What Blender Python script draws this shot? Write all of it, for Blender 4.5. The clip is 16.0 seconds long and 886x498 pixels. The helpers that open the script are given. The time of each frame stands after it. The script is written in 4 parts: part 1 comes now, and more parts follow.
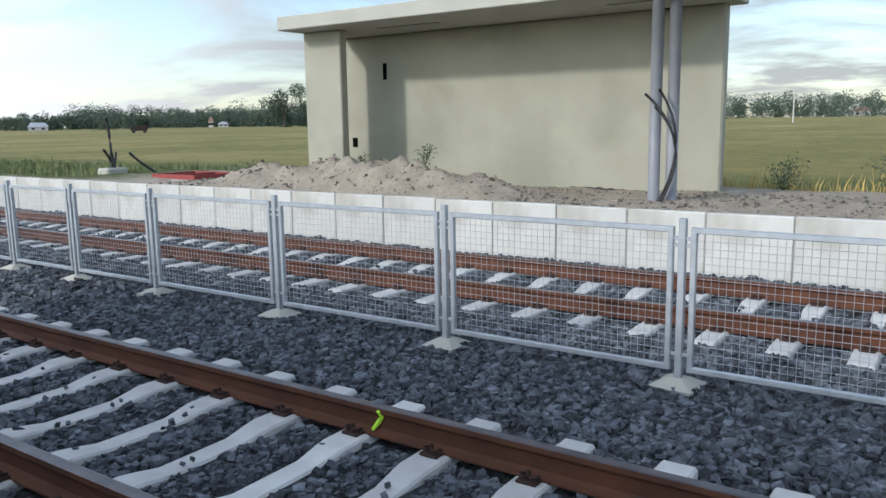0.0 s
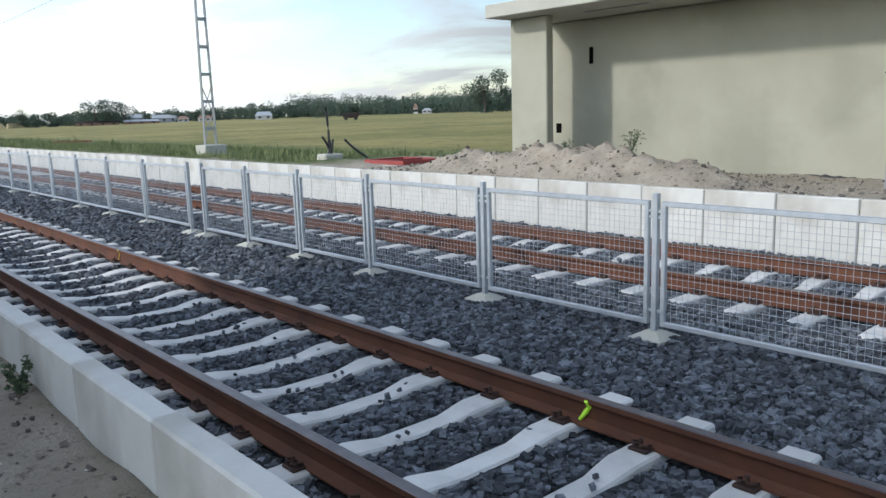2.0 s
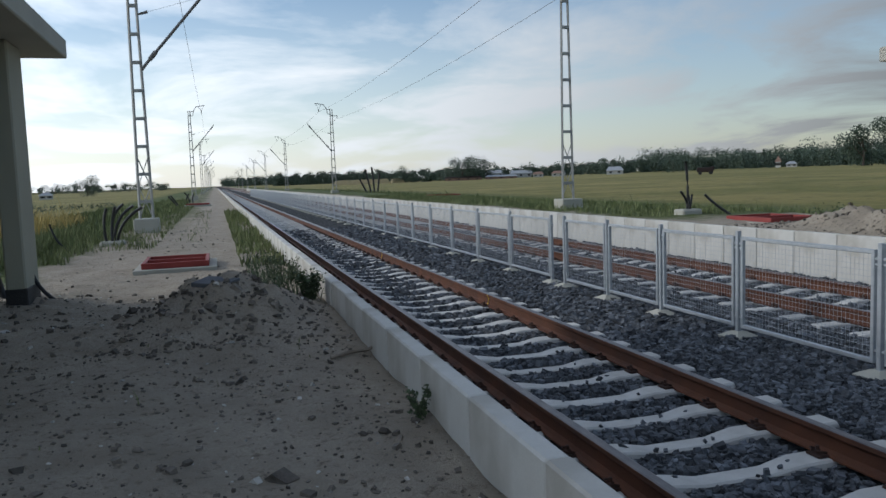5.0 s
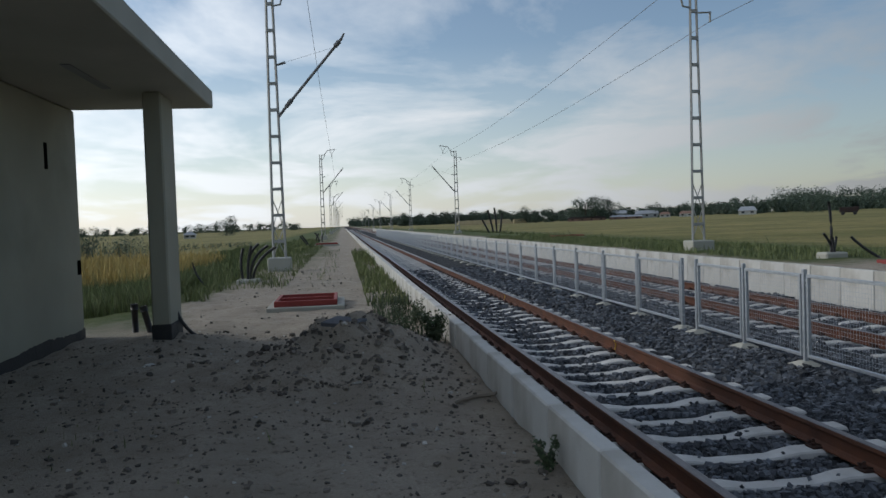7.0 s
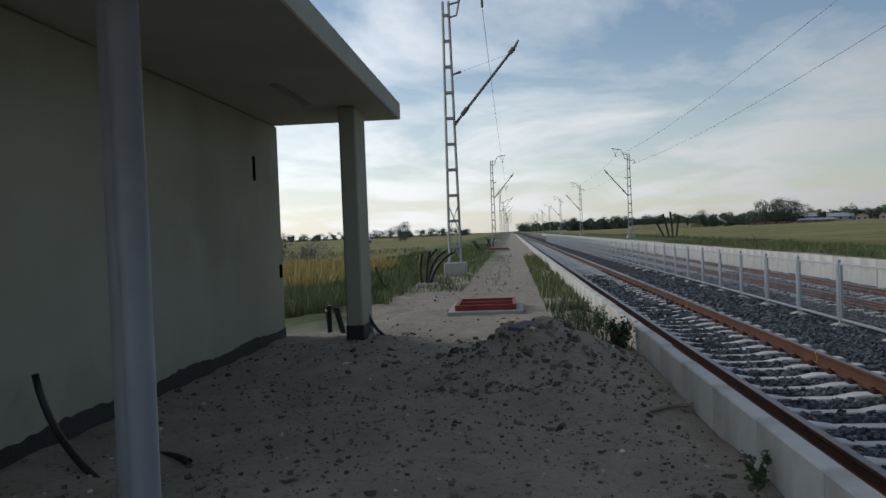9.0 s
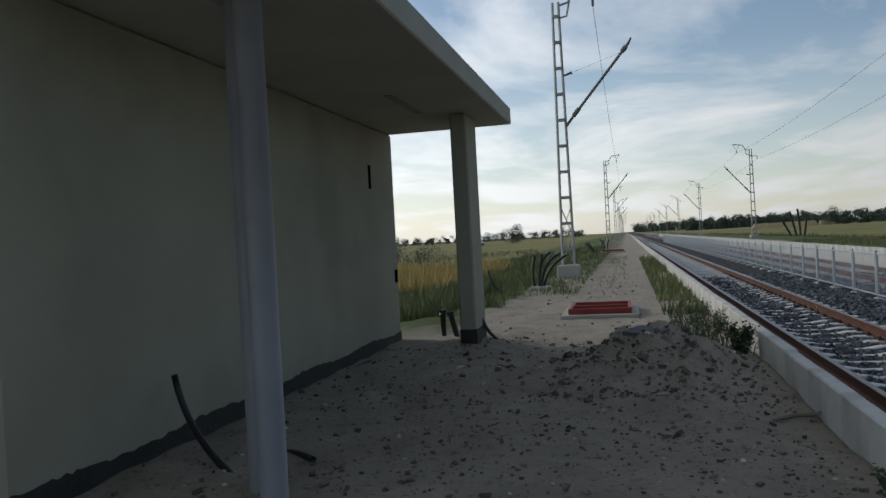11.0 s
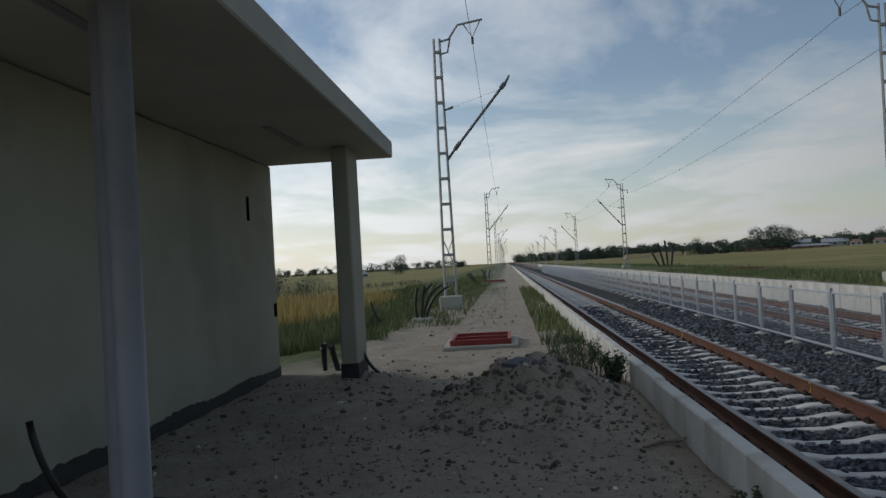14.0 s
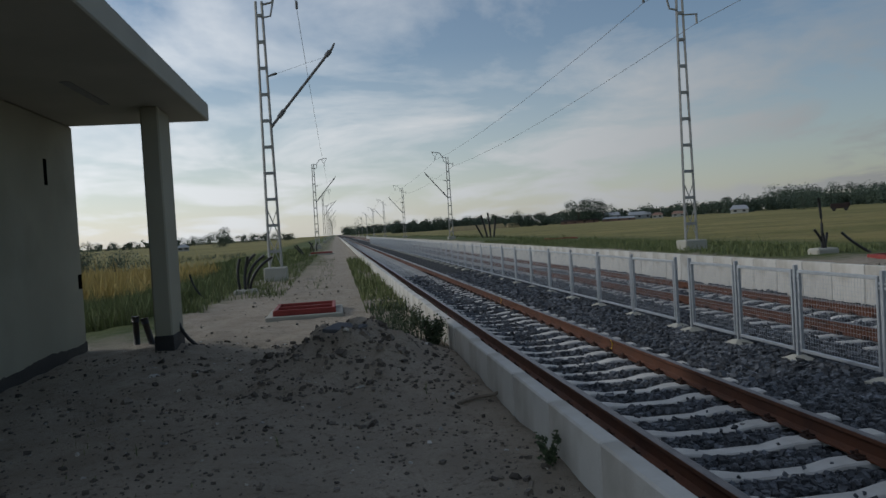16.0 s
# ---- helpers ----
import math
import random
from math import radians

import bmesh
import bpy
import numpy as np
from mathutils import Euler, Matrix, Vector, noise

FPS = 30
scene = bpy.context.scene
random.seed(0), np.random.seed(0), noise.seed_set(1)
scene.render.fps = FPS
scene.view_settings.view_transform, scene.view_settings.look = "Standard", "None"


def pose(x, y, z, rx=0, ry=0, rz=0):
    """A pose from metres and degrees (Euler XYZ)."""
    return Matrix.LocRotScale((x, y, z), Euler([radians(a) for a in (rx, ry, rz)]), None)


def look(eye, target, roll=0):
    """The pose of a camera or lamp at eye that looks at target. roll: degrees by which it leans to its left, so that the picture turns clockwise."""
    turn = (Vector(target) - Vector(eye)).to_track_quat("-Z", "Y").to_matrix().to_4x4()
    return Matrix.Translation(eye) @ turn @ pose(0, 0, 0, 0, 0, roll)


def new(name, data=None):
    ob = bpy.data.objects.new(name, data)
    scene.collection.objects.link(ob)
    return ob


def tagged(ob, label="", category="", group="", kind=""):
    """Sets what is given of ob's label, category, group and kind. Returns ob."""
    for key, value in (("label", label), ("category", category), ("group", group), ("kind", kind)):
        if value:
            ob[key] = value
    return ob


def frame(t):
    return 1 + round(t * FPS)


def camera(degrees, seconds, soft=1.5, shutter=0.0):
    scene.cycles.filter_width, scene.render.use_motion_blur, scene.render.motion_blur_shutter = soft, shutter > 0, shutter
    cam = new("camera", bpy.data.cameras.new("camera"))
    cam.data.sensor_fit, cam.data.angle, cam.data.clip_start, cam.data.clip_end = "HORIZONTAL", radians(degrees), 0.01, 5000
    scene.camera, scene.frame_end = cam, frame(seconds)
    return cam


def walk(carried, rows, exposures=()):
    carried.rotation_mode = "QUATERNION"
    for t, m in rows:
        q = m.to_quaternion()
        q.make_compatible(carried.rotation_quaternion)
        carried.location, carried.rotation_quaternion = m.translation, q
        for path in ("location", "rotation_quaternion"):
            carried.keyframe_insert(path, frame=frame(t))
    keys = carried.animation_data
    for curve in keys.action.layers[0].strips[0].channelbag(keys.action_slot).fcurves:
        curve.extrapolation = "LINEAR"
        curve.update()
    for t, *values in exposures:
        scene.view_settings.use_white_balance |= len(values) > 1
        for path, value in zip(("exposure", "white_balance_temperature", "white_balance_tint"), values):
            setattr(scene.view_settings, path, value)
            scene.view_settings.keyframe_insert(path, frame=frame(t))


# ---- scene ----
cam = camera(59.27, 16.0)
PATH = [
    (0, (-2.754, 1.700, 1.688), (-1.123, 2.813, 1.368), -0.84),
    (0.5, (-2.744, 1.741, 1.677), (-1.164, 2.919, 1.336), -0.90),
    (1, (-2.768, 1.766, 1.686), (-1.259, 3.028, 1.326), -1.07),
    (1.5, (-2.788, 1.775, 1.696), (-1.372, 3.140, 1.334), -1.32),
    (2, (-2.832, 1.758, 1.714), (-1.536, 3.242, 1.367), -1.71),
    (2.5, (-2.846, 1.777, 1.717), (-1.696, 3.380, 1.392), -2.29),
    (3, (-2.896, 1.805, 1.726), (-1.898, 3.511, 1.424), -2.49),
    (3.5, (-2.984, 1.824, 1.714), (-2.151, 3.621, 1.440), -2.51),
    (4, (-3.013, 1.795, 1.724), (-2.313, 3.652, 1.475), -2.52),
    (4.2, (-3.022, 1.801, 1.724), (-2.362, 3.674, 1.486), -2.43),
    (6.3, (-3.039, 1.895, 1.732), (-2.641, 3.853, 1.645), -1.74),
    (6.5, (-3.042, 1.905, 1.735), (-2.683, 3.871, 1.657), -1.78),
    (7, (-3.056, 1.908, 1.747), (-2.803, 3.891, 1.679), -1.98),
    (7.5, (-3.086, 1.899, 1.750), (-2.937, 3.892, 1.689), -2.06),
    (8, (-3.163, 1.913, 1.761), (-3.122, 3.911, 1.708), -2.04),
    (8.5, (-3.235, 1.891, 1.764), (-3.297, 3.889, 1.718), -2.08),
    (9, (-3.239, 1.855, 1.759), (-3.416, 3.847, 1.720), -2.27),
    (9.5, (-3.238, 1.796, 1.753), (-3.531, 3.774, 1.723), -2.54),
    (10, (-3.243, 1.764, 1.766), (-3.630, 3.726, 1.741), -2.79),
    (10.2, (-3.242, 1.760, 1.770), (-3.656, 3.716, 1.745), -2.73),
    (12.3, (-3.178, 1.800, 1.804), (-3.656, 3.742, 1.820), -3.17),
    (12.5, (-3.184, 1.797, 1.804), (-3.643, 3.743, 1.837), -3.10),
    (13, (-3.192, 1.793, 1.813), (-3.578, 3.754, 1.876), -3.01),
    (13.5, (-3.210, 1.792, 1.824), (-3.491, 3.771, 1.887), -3.04),
    (14, (-3.190, 1.787, 1.816), (-3.353, 3.779, 1.859), -3.26),
    (14.5, (-3.180, 1.754, 1.803), (-3.224, 3.753, 1.818), -3.37),
    (15, (-3.158, 1.743, 1.783), (-3.089, 3.742, 1.772), -3.47),
    (15.5, (-3.132, 1.750, 1.762), (-2.955, 3.742, 1.728), -3.47),
    (16, (-3.112, 1.765, 1.740), (-2.843, 3.746, 1.687), -3.42),
]
EXPOSURES = [(0, -0.06, 6250, 9), (2.5, -0.02, 6200, 9), (3.5, -0.32, 6150, 9), (4.2, -0.68, 6150, 9), (6.3, -1.24, 6300, 9), (8, -1.30, 6350, 9), (10, -1.28, 6550, 9), (12.3, -1.38, 6550, 9), (14, -1.5, 6550, 9), (16, -1.62, 6400, 9)]
walk(cam, [(t, look(eye, target, roll)) for t, eye, target, roll in PATH], EXPOSURES)

# ---- sky and sun ----
SUN_TO = Vector((-0.885, 0.40, 0.443)).normalized()      # direction towards the sun
world = bpy.data.worlds.new("sky")
scene.world = world
world.use_nodes = True
wn, wl = world.node_tree.nodes, world.node_tree.links
wn.clear()
w_out = wn.new("ShaderNodeOutputWorld")
w_bg = wn.new("ShaderNodeBackground")
w_sky = wn.new("ShaderNodeTexSky")
w_sky.sky_type = "NISHITA"
w_sky.sun_disc = False
w_sky.sun_elevation = math.asin(SUN_TO.z)
w_sky.sun_rotation = math.atan2(SUN_TO.x, SUN_TO.y)
w_sky.air_density, w_sky.dust_density, w_sky.ozone_density = 1.0, 0.5, 1.5
w_tc = wn.new("ShaderNodeTexCoord")
w_sep = wn.new("ShaderNodeSeparateXYZ")
wl.new(w_tc.outputs["Generated"], w_sep.inputs[0])


def w_math(op, a, b=None):
    n = wn.new("ShaderNodeMath")
    n.operation = op
    for k, v in enumerate((a, b)):
        if v is None:
            continue
        if isinstance(v, (int, float)):
            n.inputs[k].default_value = v
        else:
            wl.new(v, n.inputs[k])
    return n.outputs[0]


# a high, broken veil of cloud: the sky direction laid out on a flat layer
w_h = w_math("ADD", w_math("MAXIMUM", w_sep.outputs[2], 0.0), 0.12)
w_cx, w_cy = w_math("DIVIDE", w_sep.outputs[0], w_h), w_math("DIVIDE", w_sep.outputs[1], w_h)
w_comb = wn.new("ShaderNodeCombineXYZ")
wl.new(w_cx, w_comb.inputs[0])
wl.new(w_math("MULTIPLY", w_cy, 0.8), w_comb.inputs[1])
w_n1 = wn.new("ShaderNodeTexNoise")
w_n1.inputs["Scale"].default_value, w_n1.inputs["Detail"].default_value = 0.9, 8
w_n1.inputs["Roughness"].default_value, w_n1.inputs["Distortion"].default_value = 0.58, 0.4
wl.new(w_comb.outputs[0], w_n1.inputs["Vector"])
w_ramp = wn.new("ShaderNodeValToRGB")
w_ramp.color_ramp.elements[0].position, w_ramp.color_ramp.elements[1].position = 0.44, 0.66
wl.new(w_n1.outputs[0], w_ramp.inputs[0])
w_low = wn.new("ShaderNodeMapRange")               # thicker towards the horizon
w_low.inputs["From Min"].default_value, w_low.inputs["From Max"].default_value = 0.0, 0.22
w_low.inputs["To Min"].default_value, w_low.inputs["To Max"].default_value = 0.52, 0.04
wl.new(w_sep.outputs[2], w_low.inputs["Value"])
w_fac = w_math("MINIMUM", w_math("ADD", w_math("MULTIPLY", w_ramp.outputs[0], 0.8), w_low.outputs[0]), 0.92)
w_scale = wn.new("ShaderNodeVectorMath")
w_scale.operation = "SCALE"
w_scale.inputs["Scale"].default_value = 0.31
wl.new(w_sky.outputs[0], w_scale.inputs[0])
# cloud is brighter on the sun's side
w_dot = wn.new("ShaderNodeVectorMath")
w_dot.operation = "DOT_PRODUCT"
w_dot.inputs[1].default_value = tuple(SUN_TO)
wl.new(w_tc.outputs["Generated"], w_dot.inputs[0])
w_glow = wn.new("ShaderNodeMapRange")
w_glow.inputs["From Min"].default_value, w_glow.inputs["From Max"].default_value = -0.3, 1.0
w_glow.inputs["To Min"].default_value, w_glow.inputs["To Max"].default_value = 0.64, 4.5
wl.new(w_dot.outputs["Value"], w_glow.inputs["Value"])
w_cloud = wn.new("ShaderNodeVectorMath")
w_cloud.operation = "SCALE"
w_cloud.inputs[0].default_value = (0.945, 0.97, 1.0)
wl.new(w_glow.outputs[0], w_cloud.inputs["Scale"])
w_mix = wn.new("ShaderNodeMix")
w_mix.data_type = "RGBA"
wl.new(w_fac, w_mix.inputs[0])
wl.new(w_scale.outputs[0], w_mix.inputs[6])
wl.new(w_cloud.outputs[0], w_mix.inputs[7])
wl.new(w_mix.outputs[2], w_bg.inputs[0])
w_bg.inputs[1].default_value = 0.8
wl.new(w_bg.outputs[0], w_out.inputs[0])

sun = new("sun", bpy.data.lights.new("sun", "SUN"))
sun.data.energy, sun.data.angle, sun.data.color = 2.6, radians(3.5), (1.0, 0.96, 0.90)
sun.matrix_world = look(SUN_TO * 50, (0, 0, 0))


# ---- materials ----
def mat(name, c1, c2, scale=4.0, rough=0.85, bump=0.3, bump_scale=60.0, metal=0.0, island=0.0, obj=0.0, c3=None, s3=0.7, dist=0.02, spec=0.5):
    """Two colours mixed at two scales, fine relief, and a spread of tone from piece to piece."""
    m = bpy.data.materials.new(name)
    m.use_nodes = True
    n, l = m.node_tree.nodes, m.node_tree.links
    b = n["Principled BSDF"]
    tc = n.new("ShaderNodeTexCoord")
    big = n.new("ShaderNodeTexNoise")
    big.inputs["Scale"].default_value, big.inputs["Detail"].default_value = scale, 6
    fine = n.new("ShaderNodeTexNoise")
    fine.inputs["Scale"].default_value, fine.inputs["Detail"].default_value = bump_scale, 4
    for t in (big, fine):
        l.new(tc.outputs["Object"], t.inputs["Vector"])
    mixf = n.new("ShaderNodeMath")
    mixf.operation = "MULTIPLY_ADD"
    l.new(fine.outputs[0], mixf.inputs[0])
    mixf.inputs[1].default_value = 0.5
    half = n.new("ShaderNodeMath")
    half.operation = "MULTIPLY_ADD"
    l.new(big.outputs[0], half.inputs[0])
    half.inputs[1].default_value, half.inputs[2].default_value = 1.6, -0.55
    l.new(half.outputs[0], mixf.inputs[2])
    ramp = n.new("ShaderNodeMix")
    ramp.data_type = "RGBA"
    ramp.clamp_factor = True
    l.new(mixf.outputs[0], ramp.inputs[0])
    ramp.inputs[6].default_value, ramp.inputs[7].default_value = (*c1, 1), (*c2, 1)
    col = ramp.outputs[2]
    if c3:
        t3 = n.new("ShaderNodeTexNoise")
        t3.inputs["Scale"].default_value, t3.inputs["Detail"].default_value = s3, 5
        l.new(tc.outputs["Object"], t3.inputs["Vector"])
        r3 = n.new("ShaderNodeMapRange")
        r3.inputs["From Min"].default_value, r3.inputs["From Max"].default_value = 0.5, 0.66
        l.new(t3.outputs[0], r3.inputs["Value"])
        m3 = n.new("ShaderNodeMix")
        m3.data_type = "RGBA"
        l.new(r3.outputs[0], m3.inputs[0])
        l.new(col, m3.inputs[6])
        m3.inputs[7].default_value = (*c3, 1)
        col = m3.outputs[2]
    for amount, node, out in ((island, "ShaderNodeNewGeometry", "Random Per Island"), (obj, "ShaderNodeObjectInfo", "Random")):
        if amount:
            g = n.new(node)
            mr = n.new("ShaderNodeMapRange")
            mr.inputs["To Min"].default_value, mr.inputs["To Max"].default_value = 1 - amount, 1 + amount
            l.new(g.outputs[out], mr.inputs["Value"])
            vm = n.new("ShaderNodeVectorMath")
            vm.operation = "SCALE"
            l.new(col, vm.inputs[0])
            l.new(mr.outputs[0], vm.inputs["Scale"])
            col = vm.outputs[0]
    l.new(col, b.inputs["Base Color"])
    b.inputs["Roughness"].default_value, b.inputs["Metallic"].default_value = rough, metal
    b.inputs["Specular IOR Level"].default_value = spec
    if bump:
        bp = n.new("ShaderNodeBump")
        bp.inputs["Strength"].default_value, bp.inputs["Distance"].default_value = bump, dist
        l.new(fine.outputs[0], bp.inputs["Height"])
        l.new(bp.outputs[0], b.inputs["Normal"])
    return m


M_BALLAST = mat("crushed_basalt", (0.013, 0.015, 0.019), (0.155, 0.17, 0.19), 9, 0.85, 0.6, 70, island=0.7)
M_SLEEPER = mat("sleeper_concrete", (0.44, 0.43, 0.40), (0.64, 0.63, 0.60), 5, 0.9, 0.25, 90, obj=0.1)
M_RAIL_SIDE = mat("rusty_rail", (0.055, 0.020, 0.010), (0.14, 0.048, 0.019), 3, 0.8, 0.25, 120)
M_RAIL_TOP = mat("worn_rail_head", (0.10, 0.085, 0.085), (0.22, 0.19, 0.18), 6, 0.38, 0.1, 150, metal=0.75)
M_CLIP = mat("rusty_clip", (0.02, 0.012, 0.009), (0.07, 0.03, 0.018), 30, 0.85, 0.2, 100)
M_CONCRETE = mat("precast_concrete", (0.47, 0.46, 0.425), (0.61, 0.60, 0.56), 1.6, 0.9, 0.15, 60, obj=0.06, c3=(0.42, 0.40, 0.355), s3=1.3)
M_PLASTER = mat("grey_green_render", (0.30, 0.29, 0.225), (0.37, 0.36, 0.285), 1.1, 0.93, 0.25, 110, c3=(0.27, 0.265, 0.205), s3=0.6)
M_SLAB = mat("roof_concrete", (0.34, 0.33, 0.28), (0.44, 0.43, 0.37), 1.2, 0.9, 0.2, 90)
# wall coating; its black also serves as the shade inside the pits
M_BITUMEN_PIT = mat("bitumen_coating_and_pit_shade", (0.014, 0.014, 0.015), (0.035, 0.034, 0.034), 5, 0.7, 0.4, 40)
M_ZINC = mat("galvanised_steel", (0.33, 0.36, 0.39), (0.48, 0.51, 0.54), 12, 0.45, 0.05, 150, metal=0.55)
# column paint; the soffit strips borrow it as the slits' shade
M_PIPE_SLIT = mat("grey_painted_pipe_and_slit_shade", (0.17, 0.175, 0.19), (0.23, 0.235, 0.25), 3, 0.5, 0.05, 120)
M_MAST = mat("weathered_grey_steel", (0.30, 0.30, 0.29), (0.42, 0.42, 0.40), 3, 0.65, 0.1, 60, metal=0.2)
M_MAST_DARK = mat("dark_fitting", (0.12, 0.12, 0.12), (0.20, 0.19, 0.18), 6, 0.7, 0.1, 60)
M_HOSE = mat("black_conduit", (0.010, 0.010, 0.011), (0.025, 0.025, 0.026), 8, 0.5, 0.2, 80)
M_RED = mat("red_primer", (0.20, 0.022, 0.018), (0.30, 0.045, 0.035), 5, 0.6, 0.1, 60)
M_RUSTBOX = mat("dull_red_wagon", (0.018, 0.012, 0.011), (0.04, 0.02, 0.016), 2, 0.8, 0.1, 20)
M_CLOD = mat("sand_clod", (0.048, 0.040, 0.032), (0.24, 0.21, 0.175), 8, 0.95, 0.4, 80, island=0.5)
M_PEBBLE = mat("pale_pebble", (0.38, 0.36, 0.32), (0.62, 0.60, 0.55), 9, 0.9, 0.3, 80, island=0.35)
M_SLATE = mat("slate_offcut", (0.09, 0.095, 0.105), (0.14, 0.145, 0.155), 6, 0.8, 0.3, 60)
M_WOOD = mat("weathered_stick", (0.16, 0.13, 0.10), (0.28, 0.24, 0.19), 10, 0.9, 0.3, 60)
M_GRASS = mat("green_grass", (0.095, 0.13, 0.042), (0.19, 0.205, 0.08), 0.8, 0.8, 0, 40, island=0.4)
M_STRAW = mat("ripe_cereal", (0.38, 0.28, 0.09), (0.52, 0.40, 0.15), 0.8, 0.9, 0, 40, island=0.3)
M_WEED = mat("weed_leaf", (0.04, 0.065, 0.03), (0.09, 0.12, 0.06), 3, 0.7, 0, 40, island=0.4)
# leaf green lifted and turned bluish: distance haze mixed into the colour
M_HAZY_LEAF = mat("hazy_tree_leaf", (0.050, 0.080, 0.058), (0.095, 0.13, 0.090), 0.1, 0.8, 0, 10, island=0.4)
M_BARK = mat("bark", (0.06, 0.05, 0.04), (0.12, 0.10, 0.08), 3, 0.9, 0.4, 20)
M_WHITEWALL = mat("white_house_wall", (0.48, 0.47, 0.44), (0.60, 0.59, 0.55), 0.6, 0.9, 0.1, 10)
M_ROOF = mat("clay_tile_roof", (0.20, 0.12, 0.09), (0.32, 0.21, 0.16), 0.8, 0.9, 0.2, 8)
M_GREYROOF = mat("grey_sheet_roof", (0.30, 0.32, 0.34), (0.42, 0.44, 0.46), 0.8, 0.6, 0.1, 8)
M_BALE = mat("straw_heap", (0.42, 0.33, 0.18), (0.55, 0.45, 0.27), 1, 0.95, 0.3, 10)
# near-black without gloss: the shade inside the wall holes, given as colour
M_HOLE_SHADE = mat("painted_hole_shade", (0.003, 0.003, 0.003), (0.008, 0.008, 0.007), 8, 1.0, 0, 40, spec=0.0)
M_GLASS = mat("dark_window", (0.02, 0.022, 0.025), (0.05, 0.055, 0.06), 2, 0.15, 0, 10)
M_YELLOW = mat("fluorescent_paint", (0.55, 0.95, 0.03), (0.65, 1.0, 0.08), 20, 0.6, 0, 50)
M_OCHRE = mat("yellow_paint", (0.75, 0.50, 0.03), (0.85, 0.60, 0.06), 20, 0.6, 0, 50)
M_WIRE = mat("copper_wire", (0.10, 0.09, 0.09), (0.16, 0.15, 0.14), 20, 0.5, 0, 50)


def ground_material():
    m = bpy.data.materials.new("ground_sand_and_meadow")
    m.use_nodes = True
    n, l = m.node_tree.nodes, m.node_tree.links
    b = n["Principled BSDF"]
    b.inputs["Roughness"].default_value = 0.95
    b.inputs["Specular IOR Level"].default_value = 0.2
    geo = n.new("ShaderNodeNewGeometry")
    sep = n.new("ShaderNodeSeparateXYZ")
    l.new(geo.outputs["Position"], sep.inputs[0])

    def noise_at(scale, detail=6, rough=0.6):
        t = n.new("ShaderNodeTexNoise")
        t.inputs["Scale"].default_value, t.inputs["Detail"].default_value, t.inputs["Roughness"].default_value = scale, detail, rough
        l.new(geo.outputs["Position"], t.inputs["Vector"])
        return t.outputs[0]

    def rng(v, a, b2, lo=0.0, hi=1.0):
        r = n.new("ShaderNodeMapRange")
        r.inputs["From Min"].default_value, r.inputs["From Max"].default_value = a, b2
        r.inputs["To Min"].default_value, r.inputs["To Max"].default_value = lo, hi
        l.new(v, r.inputs["Value"])
        return r.outputs[0]

    def op(o, a, b2):
        k = n.new("ShaderNodeMath")
        k.operation = o
        for i2, v in enumerate((a, b2)):
            if isinstance(v, (int, float)):
                k.inputs[i2].default_value = v
            else:
                l.new(v, k.inputs[i2])
        return k.outputs[0]

    def mix(f, a, b2):
        k = n.new("ShaderNodeMix")
        k.data_type = "RGBA"
        l.new(f, k.inputs[0])
        for i2, v in ((6, a), (7, b2)):
            if isinstance(v, tuple):
                k.inputs[i2].default_value = (*v, 1)
            else:
                l.new(v, k.inputs[i2])
        return k.outputs[2]

    n_mid, n_fine, n_big, n_wide = noise_at(2.2), noise_at(45, 5, 0.7), noise_at(0.35), noise_at(0.012, 8)
    sand = mix(rng(n_mid, 0.3, 0.7), (0.31, 0.262, 0.20), (0.50, 0.435, 0.35))
    sand = mix(rng(n_fine, 0.35, 0.75), sand, (0.32, 0.28, 0.225))
    sand = mix(rng(noise_at(13, 7, 0.75), 0.54, 0.70), sand, (0.13, 0.105, 0.08))
    sand = mix(rng(noise_at(80, 3, 0.7), 0.62, 0.74), sand, (0.52, 0.48, 0.41))
    meadow = mix(rng(n_wide, 0.35, 0.65), (0.21, 0.185, 0.06), (0.37, 0.30, 0.125))
    meadow = mix(rng(noise_at(0.09, 8, 0.7), 0.42, 0.62), meadow, (0.17, 0.165, 0.055))
    meadow = mix(rng(noise_at(0.9, 6, 0.75), 0.5, 0.7), meadow, (0.12, 0.115, 0.045))
    green = mix(rng(n_big, 0.3, 0.7), (0.055, 0.085, 0.028), (0.13, 0.145, 0.05))
    xw = op("ADD", sep.outputs[0], op("MULTIPLY", op("SUBTRACT", n_big, 0.5), 3.0))
    yw = op("ADD", sep.outputs[1], op("MULTIPLY", op("SUBTRACT", n_mid, 0.5), 4.0))
    # west: sand by the track, then green verge, then meadow
    west_green = rng(xw, -5.7, -6.4)
    far_y = rng(yw, 13.0, 15.5)
    west_green = op("MULTIPLY", west_green, far_y)
    # a trodden path by the kerb that greens over with distance
    verge = op("MULTIPLY", op("MULTIPLY", rng(xw, -3.6, -4.3), rng(sep.outputs[1], 24, 48)), rng(n_mid, 0.3, 0.6))
    col = mix(op("MAXIMUM", west_green, verge), sand, green)
    col = mix(rng(xw, -13.0, -16.0), col, meadow)
    # east: sandy platform back, green strip, meadow
    east_green = op("MAXIMUM", rng(xw, 12.2, 13.2), op("MULTIPLY", rng(xw, 7.2, 8.0), rng(yw, 17.5, 19.5)))
    col = mix(east_green, col, green)
    col = mix(rng(xw, 19.0, 24.0), col, meadow)
    # the corridor under the tracks
    bed = op("MULTIPLY", rng(sep.outputs[0], -1.80, -1.75), rng(sep.outputs[0], 7.0, 6.95))
